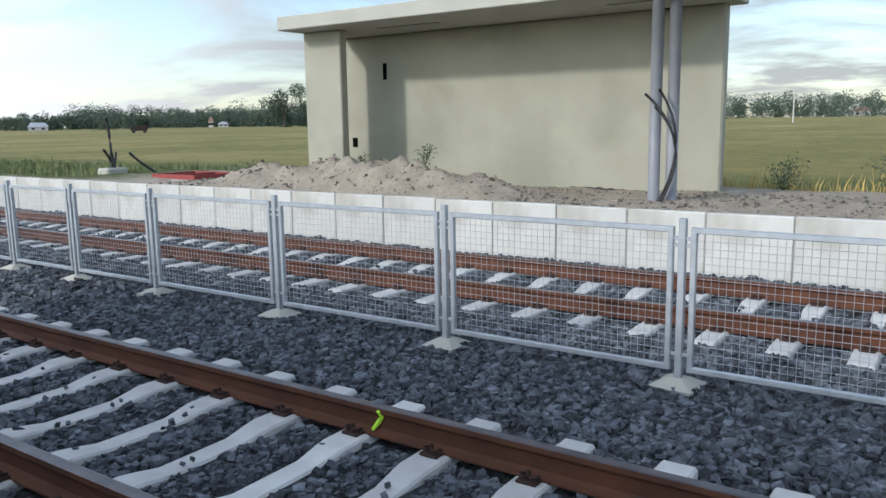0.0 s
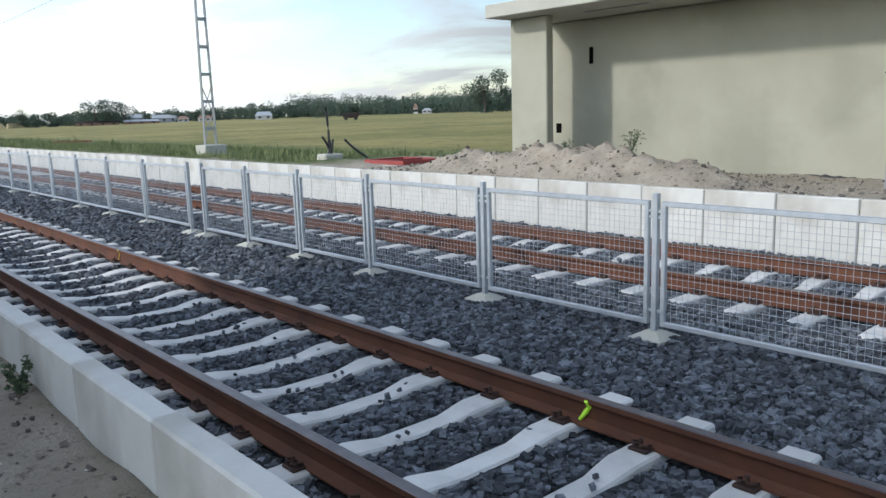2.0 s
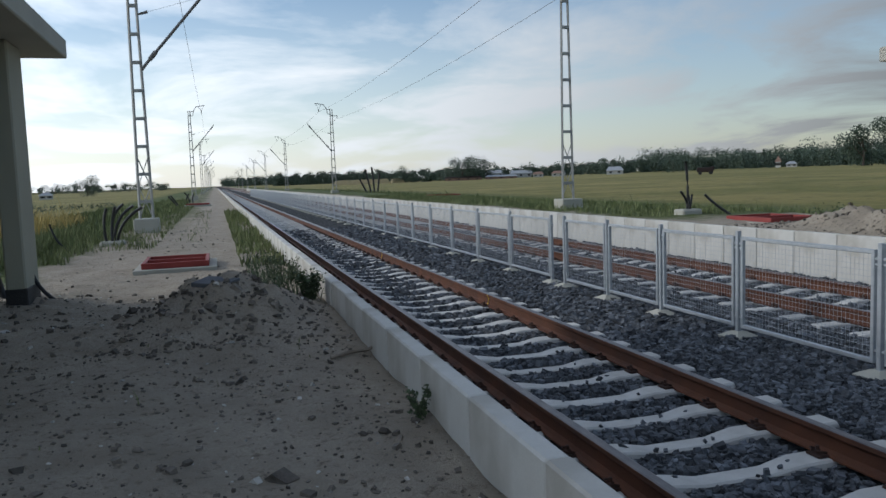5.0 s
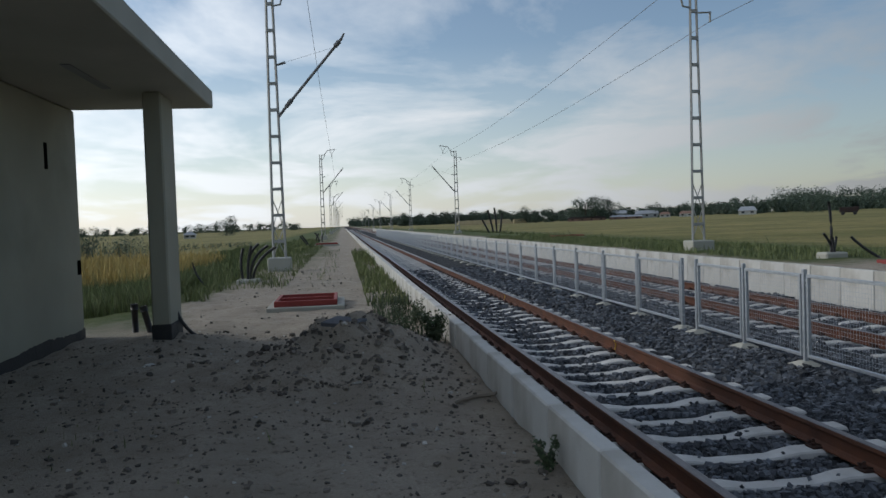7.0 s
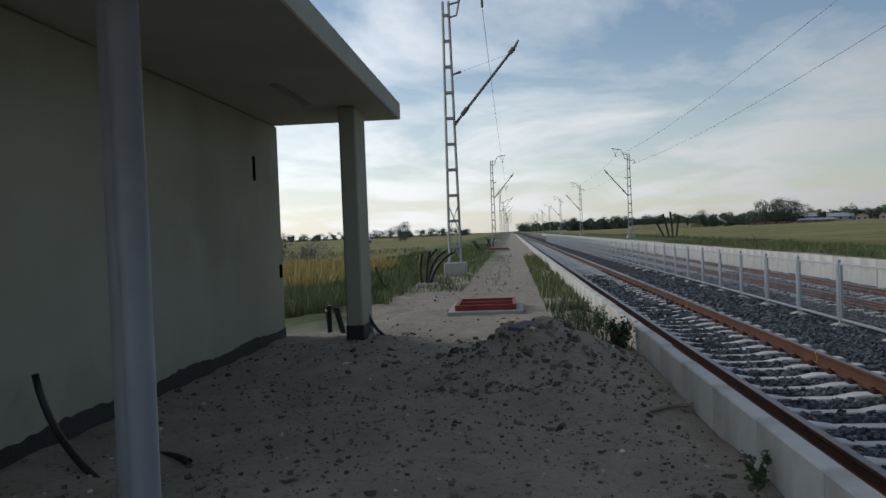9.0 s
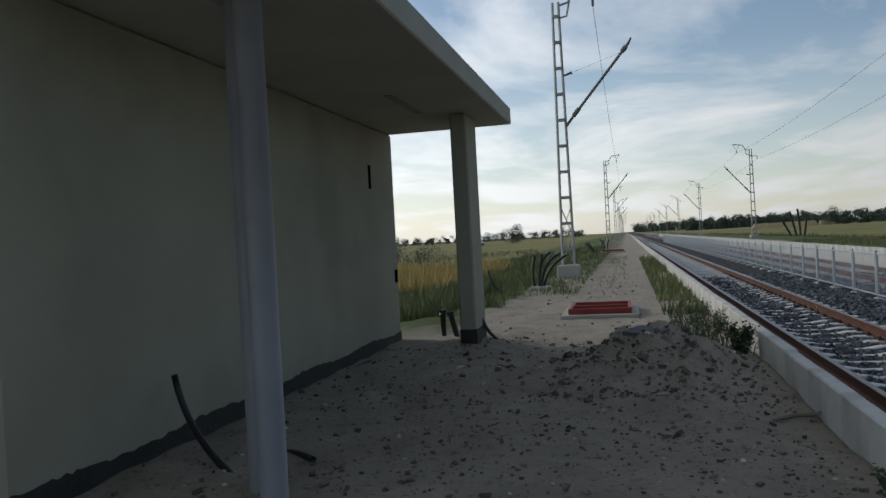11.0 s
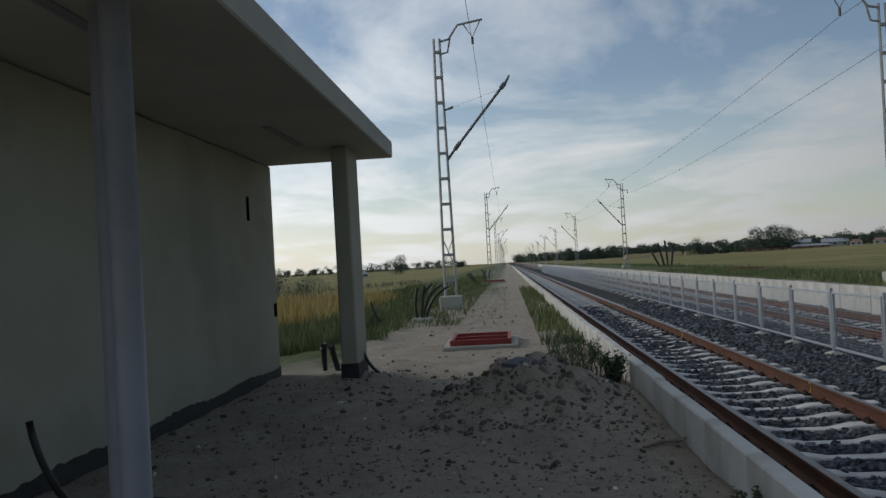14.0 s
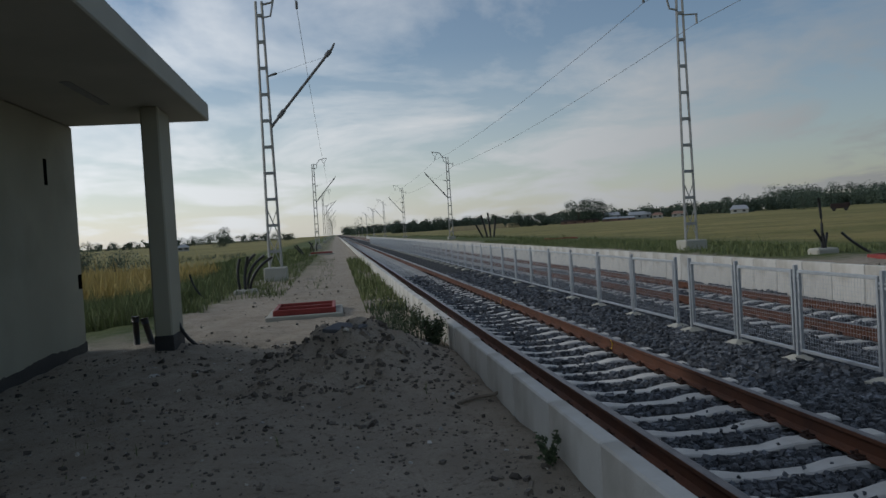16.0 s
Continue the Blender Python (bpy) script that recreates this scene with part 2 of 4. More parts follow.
    bedcol = mix(rng(noise_at(16, 4), 0.35, 0.7), (0.008, 0.009, 0.010), (0.10, 0.106, 0.11))
    col = mix(bed, col, bedcol)
    l.new(col, b.inputs["Base Color"])
    bp = n.new("ShaderNodeBump")
    bp.inputs["Strength"].default_value, bp.inputs["Distance"].default_value = 1.0, 0.035
    l.new(n_fine, bp.inputs["Height"])
    l.new(bp.outputs[0], b.inputs["Normal"])
    return m


M_GROUND = ground_material()


# ---- mesh helpers ----
def finish(bm, name, material, smooth=False):
    me = bpy.data.meshes.new(name)
    bm.normal_update()
    bm.to_mesh(me)
    bm.free()
    for m in material if isinstance(material, (list, tuple)) else (material,):
        me.materials.append(m)
    if smooth:
        me.polygons.foreach_set("use_smooth", [True] * len(me.polygons))
    return me


def part(name, bm, material, parent, label="", smooth=False):
    ob = new(name, finish(bm, name, material, smooth))
    ob.parent = parent
    return tagged(ob, label)


def thing(name, label, category, group="", kind="", at=(0, 0, 0)):
    ob = new(name)
    ob.location = at
    ob.empty_display_size = 0.2
    return tagged(ob, label, category, group, kind)


def solid(name, bm, material, label, category, group="", kind="", smooth=False):
    return tagged(new(name, finish(bm, name, material, smooth)), label, category, group, kind)


def box(bm, x0, x1, y0, y1, z0, z1, bevel=0.0, turn=None):
    """A box between two corners, its edges bevelled."""
    r = bmesh.ops.create_cube(bm, size=1.0)
    vs = r["verts"]
    bmesh.ops.scale(bm, vec=(x1 - x0, y1 - y0, z1 - z0), verts=vs)
    bmesh.ops.translate(bm, vec=((x0 + x1) / 2, (y0 + y1) / 2, (z0 + z1) / 2), verts=vs)
    if turn is not None:
        bmesh.ops.transform(bm, matrix=turn, verts=vs)
    if bevel:
        es = list({e for v in vs for e in v.link_edges})
        bmesh.ops.bevel(bm, geom=es, offset=bevel, segments=1, affect="EDGES", profile=0.5)


def tube(bm, pts, r, sides=8, cap=True):
    """A round bar swept along points; r is one radius or one for each point."""
    pts = [Vector(p) for p in pts]
    rad = r if isinstance(r, (list, tuple)) else [r] * len(pts)
    rings = []
    for i, p in enumerate(pts):
        d = (pts[min(i + 1, len(pts) - 1)] - pts[max(i - 1, 0)]).normalized()
        a = d.cross(Vector((0, 0, 1)))
        if a.length < 0.05:
            a = d.cross(Vector((0, 1, 0)))
        a.normalize()
        c = d.cross(a)
        rings.append([bm.verts.new(p + rad[i] * (math.cos(2 * math.pi * k / sides) * a + math.sin(2 * math.pi * k / sides) * c)) for k in range(sides)])
    for u, v in zip(rings, rings[1:]):
        for k in range(sides):
            bm.faces.new((u[k], v[k], v[(k + 1) % sides], u[(k + 1) % sides]))
    if cap:
        bm.faces.new(list(reversed(rings[0])))
        bm.faces.new(rings[-1])


def arc(a, b, sag, n=8, side=(0, 0, 1)):
    a, b, side = Vector(a), Vector(b), Vector(side)
    return [a.lerp(b, k / n) + side * (sag * 4 * (k / n) * (1 - k / n)) for k in range(n + 1)]


def rocks(name, centres, sizes, material, seed, flat=0.75):
    """Many angular stones as one mesh: boxes with jittered corners and a turn of their own."""
    rg = np.random.default_rng(seed)
    k = len(centres)
    corner = np.array([(x, y, z) for z in (-1, 1) for y in (-1, 1) for x in (-1, 1)], float)
    v = corner[None] * (0.5 + rg.uniform(-0.17, 0.13, (k, 8, 3)))
    v[:, :, 2] *= flat
    v *= np.asarray(sizes)[:, None, None] * rg.uniform(0.7, 1.3, (k, 1, 3))
    a, bb = rg.uniform(0, 6.28, k), rg.normal(0, 0.75, k)
    ca, sa, cb, sb = np.cos(a)[:, None], np.sin(a)[:, None], np.cos(bb)[:, None], np.sin(bb)[:, None]
    y2, z2 = v[:, :, 1] * cb - v[:, :, 2] * sb, v[:, :, 1] * sb + v[:, :, 2] * cb
    v = np.stack((v[:, :, 0] * ca - y2 * sa, v[:, :, 0] * sa + y2 * ca, z2), -1) + np.asarray(centres)[:, None]
    quad = np.array([(0, 2, 3, 1), (4, 5, 7, 6), (0, 1, 5, 4), (2, 6, 7, 3), (0, 4, 6, 2), (1, 3, 7, 5)])
    f = (np.arange(k)[:, None, None] * 8 + quad[None]).reshape(-1)
    me = bpy.data.meshes.new(name)
    me.vertices.add(k * 8)
    me.vertices.foreach_set("co", v.reshape(-1))
    me.loops.add(k * 24)
    me.loops.foreach_set("vertex_index", f.astype(np.int32))
    me.polygons.add(k * 6)
    me.polygons.foreach_set("loop_start", np.arange(0, k * 24, 4, dtype=np.int32))
    me.update(calc_edges=True)
    me.shade_flat()
    me.materials.append(material)
    return new(name, me)


def blades(name, roots, heights, width, material, seed, lean=0.35):
    """Grass: one bent blade of two faces at each root."""
    rg = np.random.default_rng(seed)
    roots, k = np.asarray(roots, float), len(roots)
    h = np.asarray(heights)[:, None]
    a, b = rg.uniform(0, 6.28, k), rg.uniform(0, 6.28, k)
    side = np.stack((np.cos(a), np.sin(a), np.zeros(k)), -1) * width * rg.uniform(0.6, 1.4, (k, 1))
    bend = np.stack((np.cos(b), np.sin(b), np.zeros(k)), -1) * h * lean * rg.uniform(0.2, 1.6, (k, 1))
    up = np.array((0, 0, 1.0))
    mid = roots + up * h * 0.55 + bend * 0.35
    v = np.stack((roots - side, roots + side, mid + side * 0.8, mid - side * 0.8, roots + up * h + bend), 1)
    me = bpy.data.meshes.new(name)
    me.vertices.add(k * 5)
    me.vertices.foreach_set("co", v.reshape(-1))
    idx = (np.arange(k)[:, None] * 5 + np.array((0, 1, 2, 3, 3, 2, 4))[None]).reshape(-1)
    me.loops.add(k * 7)
    me.loops.foreach_set("vertex_index", idx.astype(np.int32))
    me.polygons.add(k * 2)
    me.polygons.foreach_set("loop_start", (np.arange(k)[:, None] * 7 + np.array((0, 4))[None]).reshape(-1).astype(np.int32))
    me.update(calc_edges=True)
    me.materials.append(material)
    return new(name, me)


def leaves_mesh(name, centres, size, material, seed):
    """Small leaf clumps: one turned diamond each."""
    rg = np.random.default_rng(seed)
    c = np.asarray(centres, float)
    k = len(c)
    a = rg.normal(size=(k, 3))
    a /= np.linalg.norm(a, axis=1)[:, None]
    b = np.cross(a, rg.normal(size=(k, 3)))
    b /= np.linalg.norm(b, axis=1)[:, None]
    s = np.asarray(size) * np.ones(k)
    s = (s * rg.uniform(0.6, 1.4, k))[:, None]
    v = np.stack((c - a * s, c - b * s * 0.6, c + a * s, c + b * s * 0.6), 1)
    me = bpy.data.meshes.new(name)
    me.vertices.add(k * 4)
    me.vertices.foreach_set("co", v.reshape(-1))
    me.loops.add(k * 4)
    me.loops.foreach_set("vertex_index", np.arange(k * 4, dtype=np.int32))
    me.polygons.add(k)
    me.polygons.foreach_set("loop_start", np.arange(0, k * 4, 4, dtype=np.int32))
    me.update(calc_edges=True)
    me.materials.append(material)
    return me


# ---- ground: one sheet to the horizon ----
KERB_OUT, KERB_IN, KERB_TOP = -1.835, -1.715, 0.59
WALL_X, WALL_TOP = 6.905, 0.555
T2X, T2Z = 5.09, -0.03
MOUNDS = [(-2.95, 10.15, 0.50, 0.78, 1.2), (-4.0, 9.2, 0.08, 0.9, 1.2), (-5.2, 12.0, 0.11, 0.8, 1.5), (-5.0, 9.6, 0.05, 0.6, 1.0), (-3.9, 6.4, 0.05, 0.7, 0.9),
          (8.0, 11.6, 0.44, 0.55, 1.5), (7.9, 9.7, 0.44, 0.5, 1.2), (7.8, 8.1, 0.26, 0.5, 0.8), (8.1, 13.6, 0.30, 0.7, 1.0),
          (8.9, 3.4, 0.08, 0.8, 1.0), (7.9, 1.6, 0.12, 0.7, 1.4), (9.1, 0.0, 0.16, 1.0, 1.5)]


def smooth_step(a, b, v):
    t = np.clip((v - a) / (b - a), 0, 1)
    return t * t * (3 - 2 * t)


def ground_z(x, y):
    """Height of the ground, for arrays or numbers."""
    x, y = np.asarray(x, float), np.asarray(y, float)
    rough = 0.018 * np.sin(x * 7.1 + 1.3 * np.sin(y * 3.3)) * np.sin(y * 5.7 + x * 2.1) + 0.02 * np.sin(x * 2.3 + y * 1.1) * np.sin(y * 1.7 - x)
    west = 0.275 + rough + 0.03 * smooth_step(-2.2, -6.0, x) - 0.42 * smooth_step(-6.9, -10, x) - 0.5 * smooth_step(-12, -40, x)
    bed = np.where(x < 2.4, -0.225, -0.225 - 0.03 * smooth_step(2.4, 4.0, x))
    shoulder = 0.02 * smooth_step(1.25, 1.45, x) * smooth_step(3.9, 3.6, x)
    east = 0.51 + rough - 0.55 * smooth_step(11.0, 14.5, x) - 0.10 * smooth_step(15, 30, x) + 0.005 * np.clip(x - 22, 0, 400)
    z = np.where(x < -1.775, west, np.where(x < WALL_X + 0.07, bed + shoulder, east))
    for mx, my, mh, sx, sy in MOUNDS:
        d = ((x - mx) / sx) ** 2 + ((y - my) / sy) ** 2
        lump = 1 + 0.25 * np.sin(x * 9 + y * 4) * np.sin(y * 8 - x * 3) + 0.05 * np.sin(x * 15 + y * 11)
        ok = (x < -1.85) if mx < 0 else (x > WALL_X + 0.1)
        z = z + np.where(ok, mh * np.exp(-d * 1.1) * lump, 0)
    return z


def line(*spans):
    out = []
    for a, b, step in spans:
        out += list(np.arange(a, b, step))
    return np.array(out)


gx = np.concatenate((-np.geomspace(2500, 16, 26), line((-15, -8, 0.5), (-8, -1.85, 0.1)), [-1.79, -1.765], line((-1.65, 6.9, 0.27)), [6.96, 6.99],
                     line((7.08, 10.5, 0.1), (10.6, 16, 0.4)), np.geomspace(16.5, 2500, 28)))
gy = np.concatenate((-np.geomspace(1500, 8, 14), line((-7, -1, 0.5), (-1, 18, 0.11), (18, 40, 0.4), (40, 80, 1.5)), np.geomspace(82, 3500, 26)))
GX, GY = np.meshgrid(gx, gy)
GZ = ground_z(GX, GY)
GZ = np.where(np.hypot(GX, GY) > 60, GZ + 0.35 * np.sin(GX * 0.02) * np.sin(GY * 0.013), GZ)
cols = len(gx)
me = bpy.data.meshes.new("ground")
me.from_pydata(np.stack((GX, GY, GZ), -1).reshape(-1, 3).tolist(), [],
               [(r * cols + c, r * cols + c + 1, (r + 1) * cols + c + 1, (r + 1) * cols + c) for r in range(len(gy) - 1) for c in range(cols - 1)])
me.materials.append(M_GROUND)
me.polygons.foreach_set("use_smooth", [True] * len(me.polygons))
ground = tagged(new("ground", me), "pale dug sand by the tracks, dry yellow-green meadow beyond", "ground", kind="structure")


# ---- railway tracks ----
SLEEPER_STEP = 0.600
PITCH0 = 4.71            # a sleeper's centre


def rail_mesh(y0, y1):
    half = [(0.036, 0.0), (0.0365, -0.03), (0.030, -0.040), (0.009, -0.052), (0.009, -0.135), (0.030, -0.152), (0.070, -0.160), (0.070, -0.172)]
    prof = [(0.024, 0.004)] + half
    prof = prof + [(-x, z) for x, z in reversed(prof)]
    bm = bmesh.new()
    ends = [[bm.verts.new((x, y, z - 0.004)) for x, z in prof] for y in (y0, y1)]
    k = len(prof)
    for i in range(k):
        f = bm.faces.new((ends[0][i], ends[0][(i + 1) % k], ends[1][(i + 1) % k], ends[1][i]))
        if i in (k - 1, 0, k - 2):
            f.material_index = 1
    bm.faces.new(ends[0])
    bm.faces.new(list(reversed(ends[1])))
    bmesh.ops.recalc_face_normals(bm, faces=bm.faces)
    return finish(bm, "rail", (M_RAIL_SIDE, M_RAIL_TOP))


def sleeper_mesh():
    """A concrete sleeper: a wide rail seat at either end, a lower waist, sloping sides."""
    bm = bmesh.new()
    st = [(-1.30, -0.03, 0.085), (-1.27, 0.0, 0.10), (-1.02, 0.0, 0.105), (-0.48, 0.0, 0.105), (-0.40, -0.012, 0.10), (-0.24, -0.038, 0.085),
          (0.24, -0.038, 0.085), (0.40, -0.012, 0.10), (0.48, 0.0, 0.105), (1.02, 0.0, 0.105), (1.27, 0.0, 0.10), (1.30, -0.03, 0.085)]
    rings = []
    for x, z, w in st:
        rings.append([bm.verts.new((x, s * ww, zz)) for s, ww, zz in ((-1, w + 0.035, -0.2), (-1, w, z - 0.014), (-1, w - 0.014, z), (1, w - 0.014, z), (1, w, z - 0.014), (1, w + 0.035, -0.2))])
    for u, v in zip(rings, rings[1:]):
        for k in range(6):
            bm.faces.new((u[k], v[k], v[(k + 1) % 6], u[(k + 1) % 6]))
    bm.faces.new(list(reversed(rings[0])))
    bm.faces.new(rings[-1])
    bmesh.ops.recalc_face_normals(bm, faces=bm.faces)
    return finish(bm, "sleeper", M_SLEEPER)


def clip_mesh():
    """A rail clip with its bolt and shoulder, on one side of one rail."""
    bm = bmesh.new()
    box(bm, 0.062, 0.145, -0.06, 0.06, 0.0, 0.018, 0.004)
    tube(bm, [(0.07, -0.045, 0.03), (0.12, -0.05, 0.045), (0.135, -0.02, 0.04), (0.085, 0.0, 0.035), (0.135, 0.02, 0.04), (0.12, 0.05, 0.045), (0.07, 0.045, 0.03)], 0.008, 5)
    tube(bm, [(0.105, 0, 0.01), (0.105, 0, 0.07)], 0.013, 6)
    return finish(bm, "rail_clip", M_CLIP)


SLEEPER_ME, CLIP_ME = sleeper_mesh(), clip_mesh()
RAIL_ME = rail_mesh(-40, 1800)


def track(cx, cz, label, first, count, clips_to):
    t = thing("railway_track", label, "railway track", "railway tracks", at=(cx, 0, cz))
    for s in (-1, 1):
        r = new("rail", RAIL_ME)
        r.parent = t
        r.location.x = s * 0.7525
        tagged(r, "rust-brown steel rail with a worn head")
    rg = random.Random(int(cx * 10) + 3)
    for k in range(first, first + count):
        s = new("sleeper", SLEEPER_ME)
        s.parent = t
        s.location = (rg.uniform(-0.012, 0.012), PITCH0 + k * SLEEPER_STEP + rg.uniform(-0.012, 0.012), -0.172 + rg.uniform(-0.004, 0.004))
        if k * SLEEPER_STEP < clips_to:
            for sx in (-1, 1):
                for side in (0, 180):
                    c = new("rail_clip", CLIP_ME)
                    c.parent = s
                    c.location = (sx * 0.7525 - s.location.x, 0, 0)
                    c.rotation_euler.z = radians(side)
    return t


track_near = track(0, 0, "rusty railway track on concrete sleepers in dark ballast", -14, 214, 32)
track_far = track(T2X, T2Z, "rusty railway track on concrete sleepers behind a mesh fence", -14, 200, 20)


def far_sleepers(cx, cz, start, n):
    bm = bmesh.new()
    for k in range(n):
        y = PITCH0 + (start + k) * SLEEPER_STEP
        for a, b in ((-1.3, 1.3),):
            vs = [bm.verts.new(p) for p in ((cx + a, y - 0.1, cz - 0.172), (cx + b, y - 0.1, cz - 0.172), (cx + b, y + 0.1, cz - 0.172), (cx + a, y + 0.1, cz - 0.172))]
            lo = [bm.verts.new(v.co - Vector((0, 0, 0.15))) for v in vs]
            bm.faces.new(vs)
            for i in range(4):
                bm.faces.new((vs[i], lo[i], lo[(i + 1) % 4], vs[(i + 1) % 4]))
    return bm


for t, cx, cz, st in ((track_near, 0, 0, 200), (track_far, 0, 0, 186)):
    ob = part("distant_sleepers", far_sleepers(cx, cz, st, 420), M_SLEEPER, t)
    tagged(ob, kind="stuff")

# paint marks sprayed on the rail's web
bm = bmesh.new()
tube(bm, [(0.712, 4.555, -0.02), (0.742, 4.55, -0.065), (0.7405, 4.575, -0.10), (0.715, 4.605, -0.15)], [0.013, 0.016, 0.018, 0.011], 6)
part("paint_mark", bm, M_YELLOW, track_near, "fluorescent yellow-green sprayed mark")
for yy in (12.55, 20.2):
    bm = bmesh.new()
    tube(bm, [(0.714, yy, -0.01), (0.742, yy + 0.01, -0.07), (0.715, yy, -0.15)], 0.010, 6)
    part("paint_mark", bm, M_OCHRE, track_near, "orange-yellow sprayed mark")


# ---- ballast ----
def ballast(name, x0, x1, y0, y1, per_m2, size, seed):
    rg = np.random.default_rng(seed)
    k = int((x1 - x0) * (y1 - y0) * per_m2)
    x, y = rg.uniform(x0, x1, k), rg.uniform(y0, y1, k)
    z = ground_z(x, y) + rg.uniform(-0.012, 0.034, k)
    keep = np.ones(k, bool)
    for cx, cz in ((0, 0), (T2X, T2Z)):
        dx = np.abs(x - cx)
        ph = np.abs((y - PITCH0 + SLEEPER_STEP / 2) % SLEEPER_STEP - SLEEPER_STEP / 2)
        on = (dx < 1.31) & (ph < 0.128)
        keep &= ~on | ((rg.random(k) < 0.022) & (dx < 0.45))
        z = np.where(on, cz - 0.185, z)
        keep &= ~((np.abs(dx - 0.7525) < 0.10))
        z = np.where((dx < 1.3) & ~on, z - 0.014, z)
    x, y, z = x[keep], y[keep], z[keep]
    s = size * rg.lognormal(0, 0.2, len(x)) * np.where(z > ground_z(x, y) + 0.035, 0.7, 1.0)
    return tagged(rocks(name, np.stack((x, y, z), -1), s, M_BALLAST, seed + 1, 0.85), "dark blue-grey crushed stone ballast", "ballast", kind="stuff")


ballast("ballast_stones", -1.70, 4.0, 1.2, 9.0, 1050, 0.041, 11)
ballast("ballast_stones", 4.0, 6.89, 1.2, 9.0, 700, 0.048, 13)
ballast("ballast_stones", -1.70, 6.89, 9.0, 18.0, 520, 0.052, 15)
ballast("ballast_stones", -1.70, 6.89, 18.0, 34.0, 150, 0.075, 17)
ballast("ballast_stones", -1.70, 6.89, -4.0, 1.2, 150, 0.06, 19)


# ---- platform edges ----
def panel_mesh(name, depth, length, z0, z1):
    bm = bmesh.new()
    box(bm, 0, depth, 0.006, length - 0.006, z0, z1, 0.012)
    return finish(bm, name, M_CONCRETE)


def edge_wall(name, label, x, depth, z0, z1, y0, step, n_parts, n_far):
    w = thing(name, label, "platform edge", kind="structure", at=(x, 0, 0))
    pm = panel_mesh("wall_panel", depth, step, z0, z1)
    rg = random.Random(5)
    for k in range(n_parts):
        p = new("wall_panel", pm)
        p.parent = w
        p.location = (rg.uniform(-0.006, 0.006), y0 + k * step, rg.uniform(-0.006, 0.006))
    bm = bmesh.new()
    for k in range(n_parts, n_far):
        box(bm, 0, depth, y0 + k * step + 0.008, y0 + (k + 1) * step - 0.008, z0, z1)
    ob = part("distant_panels", bm, M_CONCRETE, w)
    tagged(ob, kind="stuff")
    # packed fill seen in the joints
    bm = bmesh.new()
    box(bm, 0.03, depth - 0.03, y0, y0 + n_far * step, z0, z1 - 0.02)
    part("joint_fill", bm, M_SLAB, w)
    return w


edge_wall("kerb_wall", "pale precast concrete platform edge along the track", KERB_OUT, KERB_IN - KERB_OUT, -0.4, KERB_TOP, 4.63 - 10 * 1.0, 1.0, 95, 345)
edge_wall("platform_wall", "pale concrete platform wall behind the second track", WALL_X, 0.12, -0.4, WALL_TOP, 5.39 - 12 * 1.012, 1.012, 100, 270)


# ---- fence ----
FENCE_X, FENCE_BASE, FENCE_TOP = 2.55, -0.185, 1.02
POSTS = [-2.64, -0.66, 1.33, 3.32, 5.30, 7.29, 9.25, 10.83, 12.30, 13.79]
DOUBLE = 14.32
NORTH = [DOUBLE] + [DOUBLE + 1.98 + 2.0 * k for k in range(60)]


def post_meshes():
    bm = bmesh.new()
    box(bm, -0.025, 0.025, -0.025, 0.025, FENCE_BASE, FENCE_TOP, 0.005)
    post_me = finish(bm, "post", M_ZINC)
    bm = bmesh.new()
    lo, hi = 0.155, 0.06
    a = [bm.verts.new((x * lo, y * lo, FENCE_BASE - 0.03)) for x, y in ((-1, -1), (1, -1), (1, 1), (-1, 1))]
    m2 = [bm.verts.new((x * lo, y * lo, FENCE_BASE + 0.005)) for x, y in ((-1, -1), (1, -1), (1, 1), (-1, 1))]
    b = [bm.verts.new((x * hi, y * hi, FENCE_BASE + 0.055)) for x, y in ((-1, -1), (1, -1), (1, 1), (-1, 1))]
    for u, v in ((a, m2), (m2, b)):
        for k in range(4):
            bm.faces.new((u[k], u[(k + 1) % 4], v[(k + 1) % 4], v[k]))
    bm.faces.new(b)
    foot = finish(bm, "footing", M_SLAB)
    bm = bmesh.new()
    box(bm, -0.012, 0.012, -0.075, 0.075, -0.012, 0.012, 0.003)
    return post_me, foot, finish(bm, "bracket", M_ZINC)


def panel_parts(width):
    z0, z1 = FENCE_BASE + 0.12, FENCE_TOP - 0.06
    r = 0.021
    bm = bmesh.new()
    e = 0.040
    rings = [[bm.verts.new((x, y, z)) for y, z in ((q, z0 + q), (width - q, z0 + q), (width - q, z1 - q), (q, z1 - q))]
             for x, q in ((-r, 0.005), (-r + 0.005, 0.0), (r - 0.005, 0.0), (r, 0.005), (r, e - 0.005), (r - 0.005, e), (-r + 0.005, e), (-r, e - 0.005))]
    for u, v in zip(rings, rings[1:] + rings[:1]):
        for k in range(4):
            bm.faces.new((u[k], u[(k + 1) % 4], v[(k + 1) % 4], v[k]))
    bmesh.ops.recalc_face_normals(bm, faces=bm.faces)
    fr = finish(bm, "panel_frame", M_ZINC)
    bm = bmesh.new()
    n = int((width - 0.08) / 0.05)
    w = 0.0019
    for k in range(1, n):
        y = 0.04 + (width - 0.08) * k / n
        tube(bm, [(0, y, z0 + 0.03), (0, y, z1 - 0.03)], w, 4, False)
    for k in range(1, 18):
        z = z0 + 0.04 + (z1 - z0 - 0.08) * (k / 18)
        tube(bm, [(0.004, 0.03, z), (0.004, width - 0.03, z)], w, 4, False)
    return fr, finish(bm, "wire_mesh", M_ZINC)


POST_ME, FOOT_ME, BRACKET_ME = post_meshes()
PANEL_ME = {}


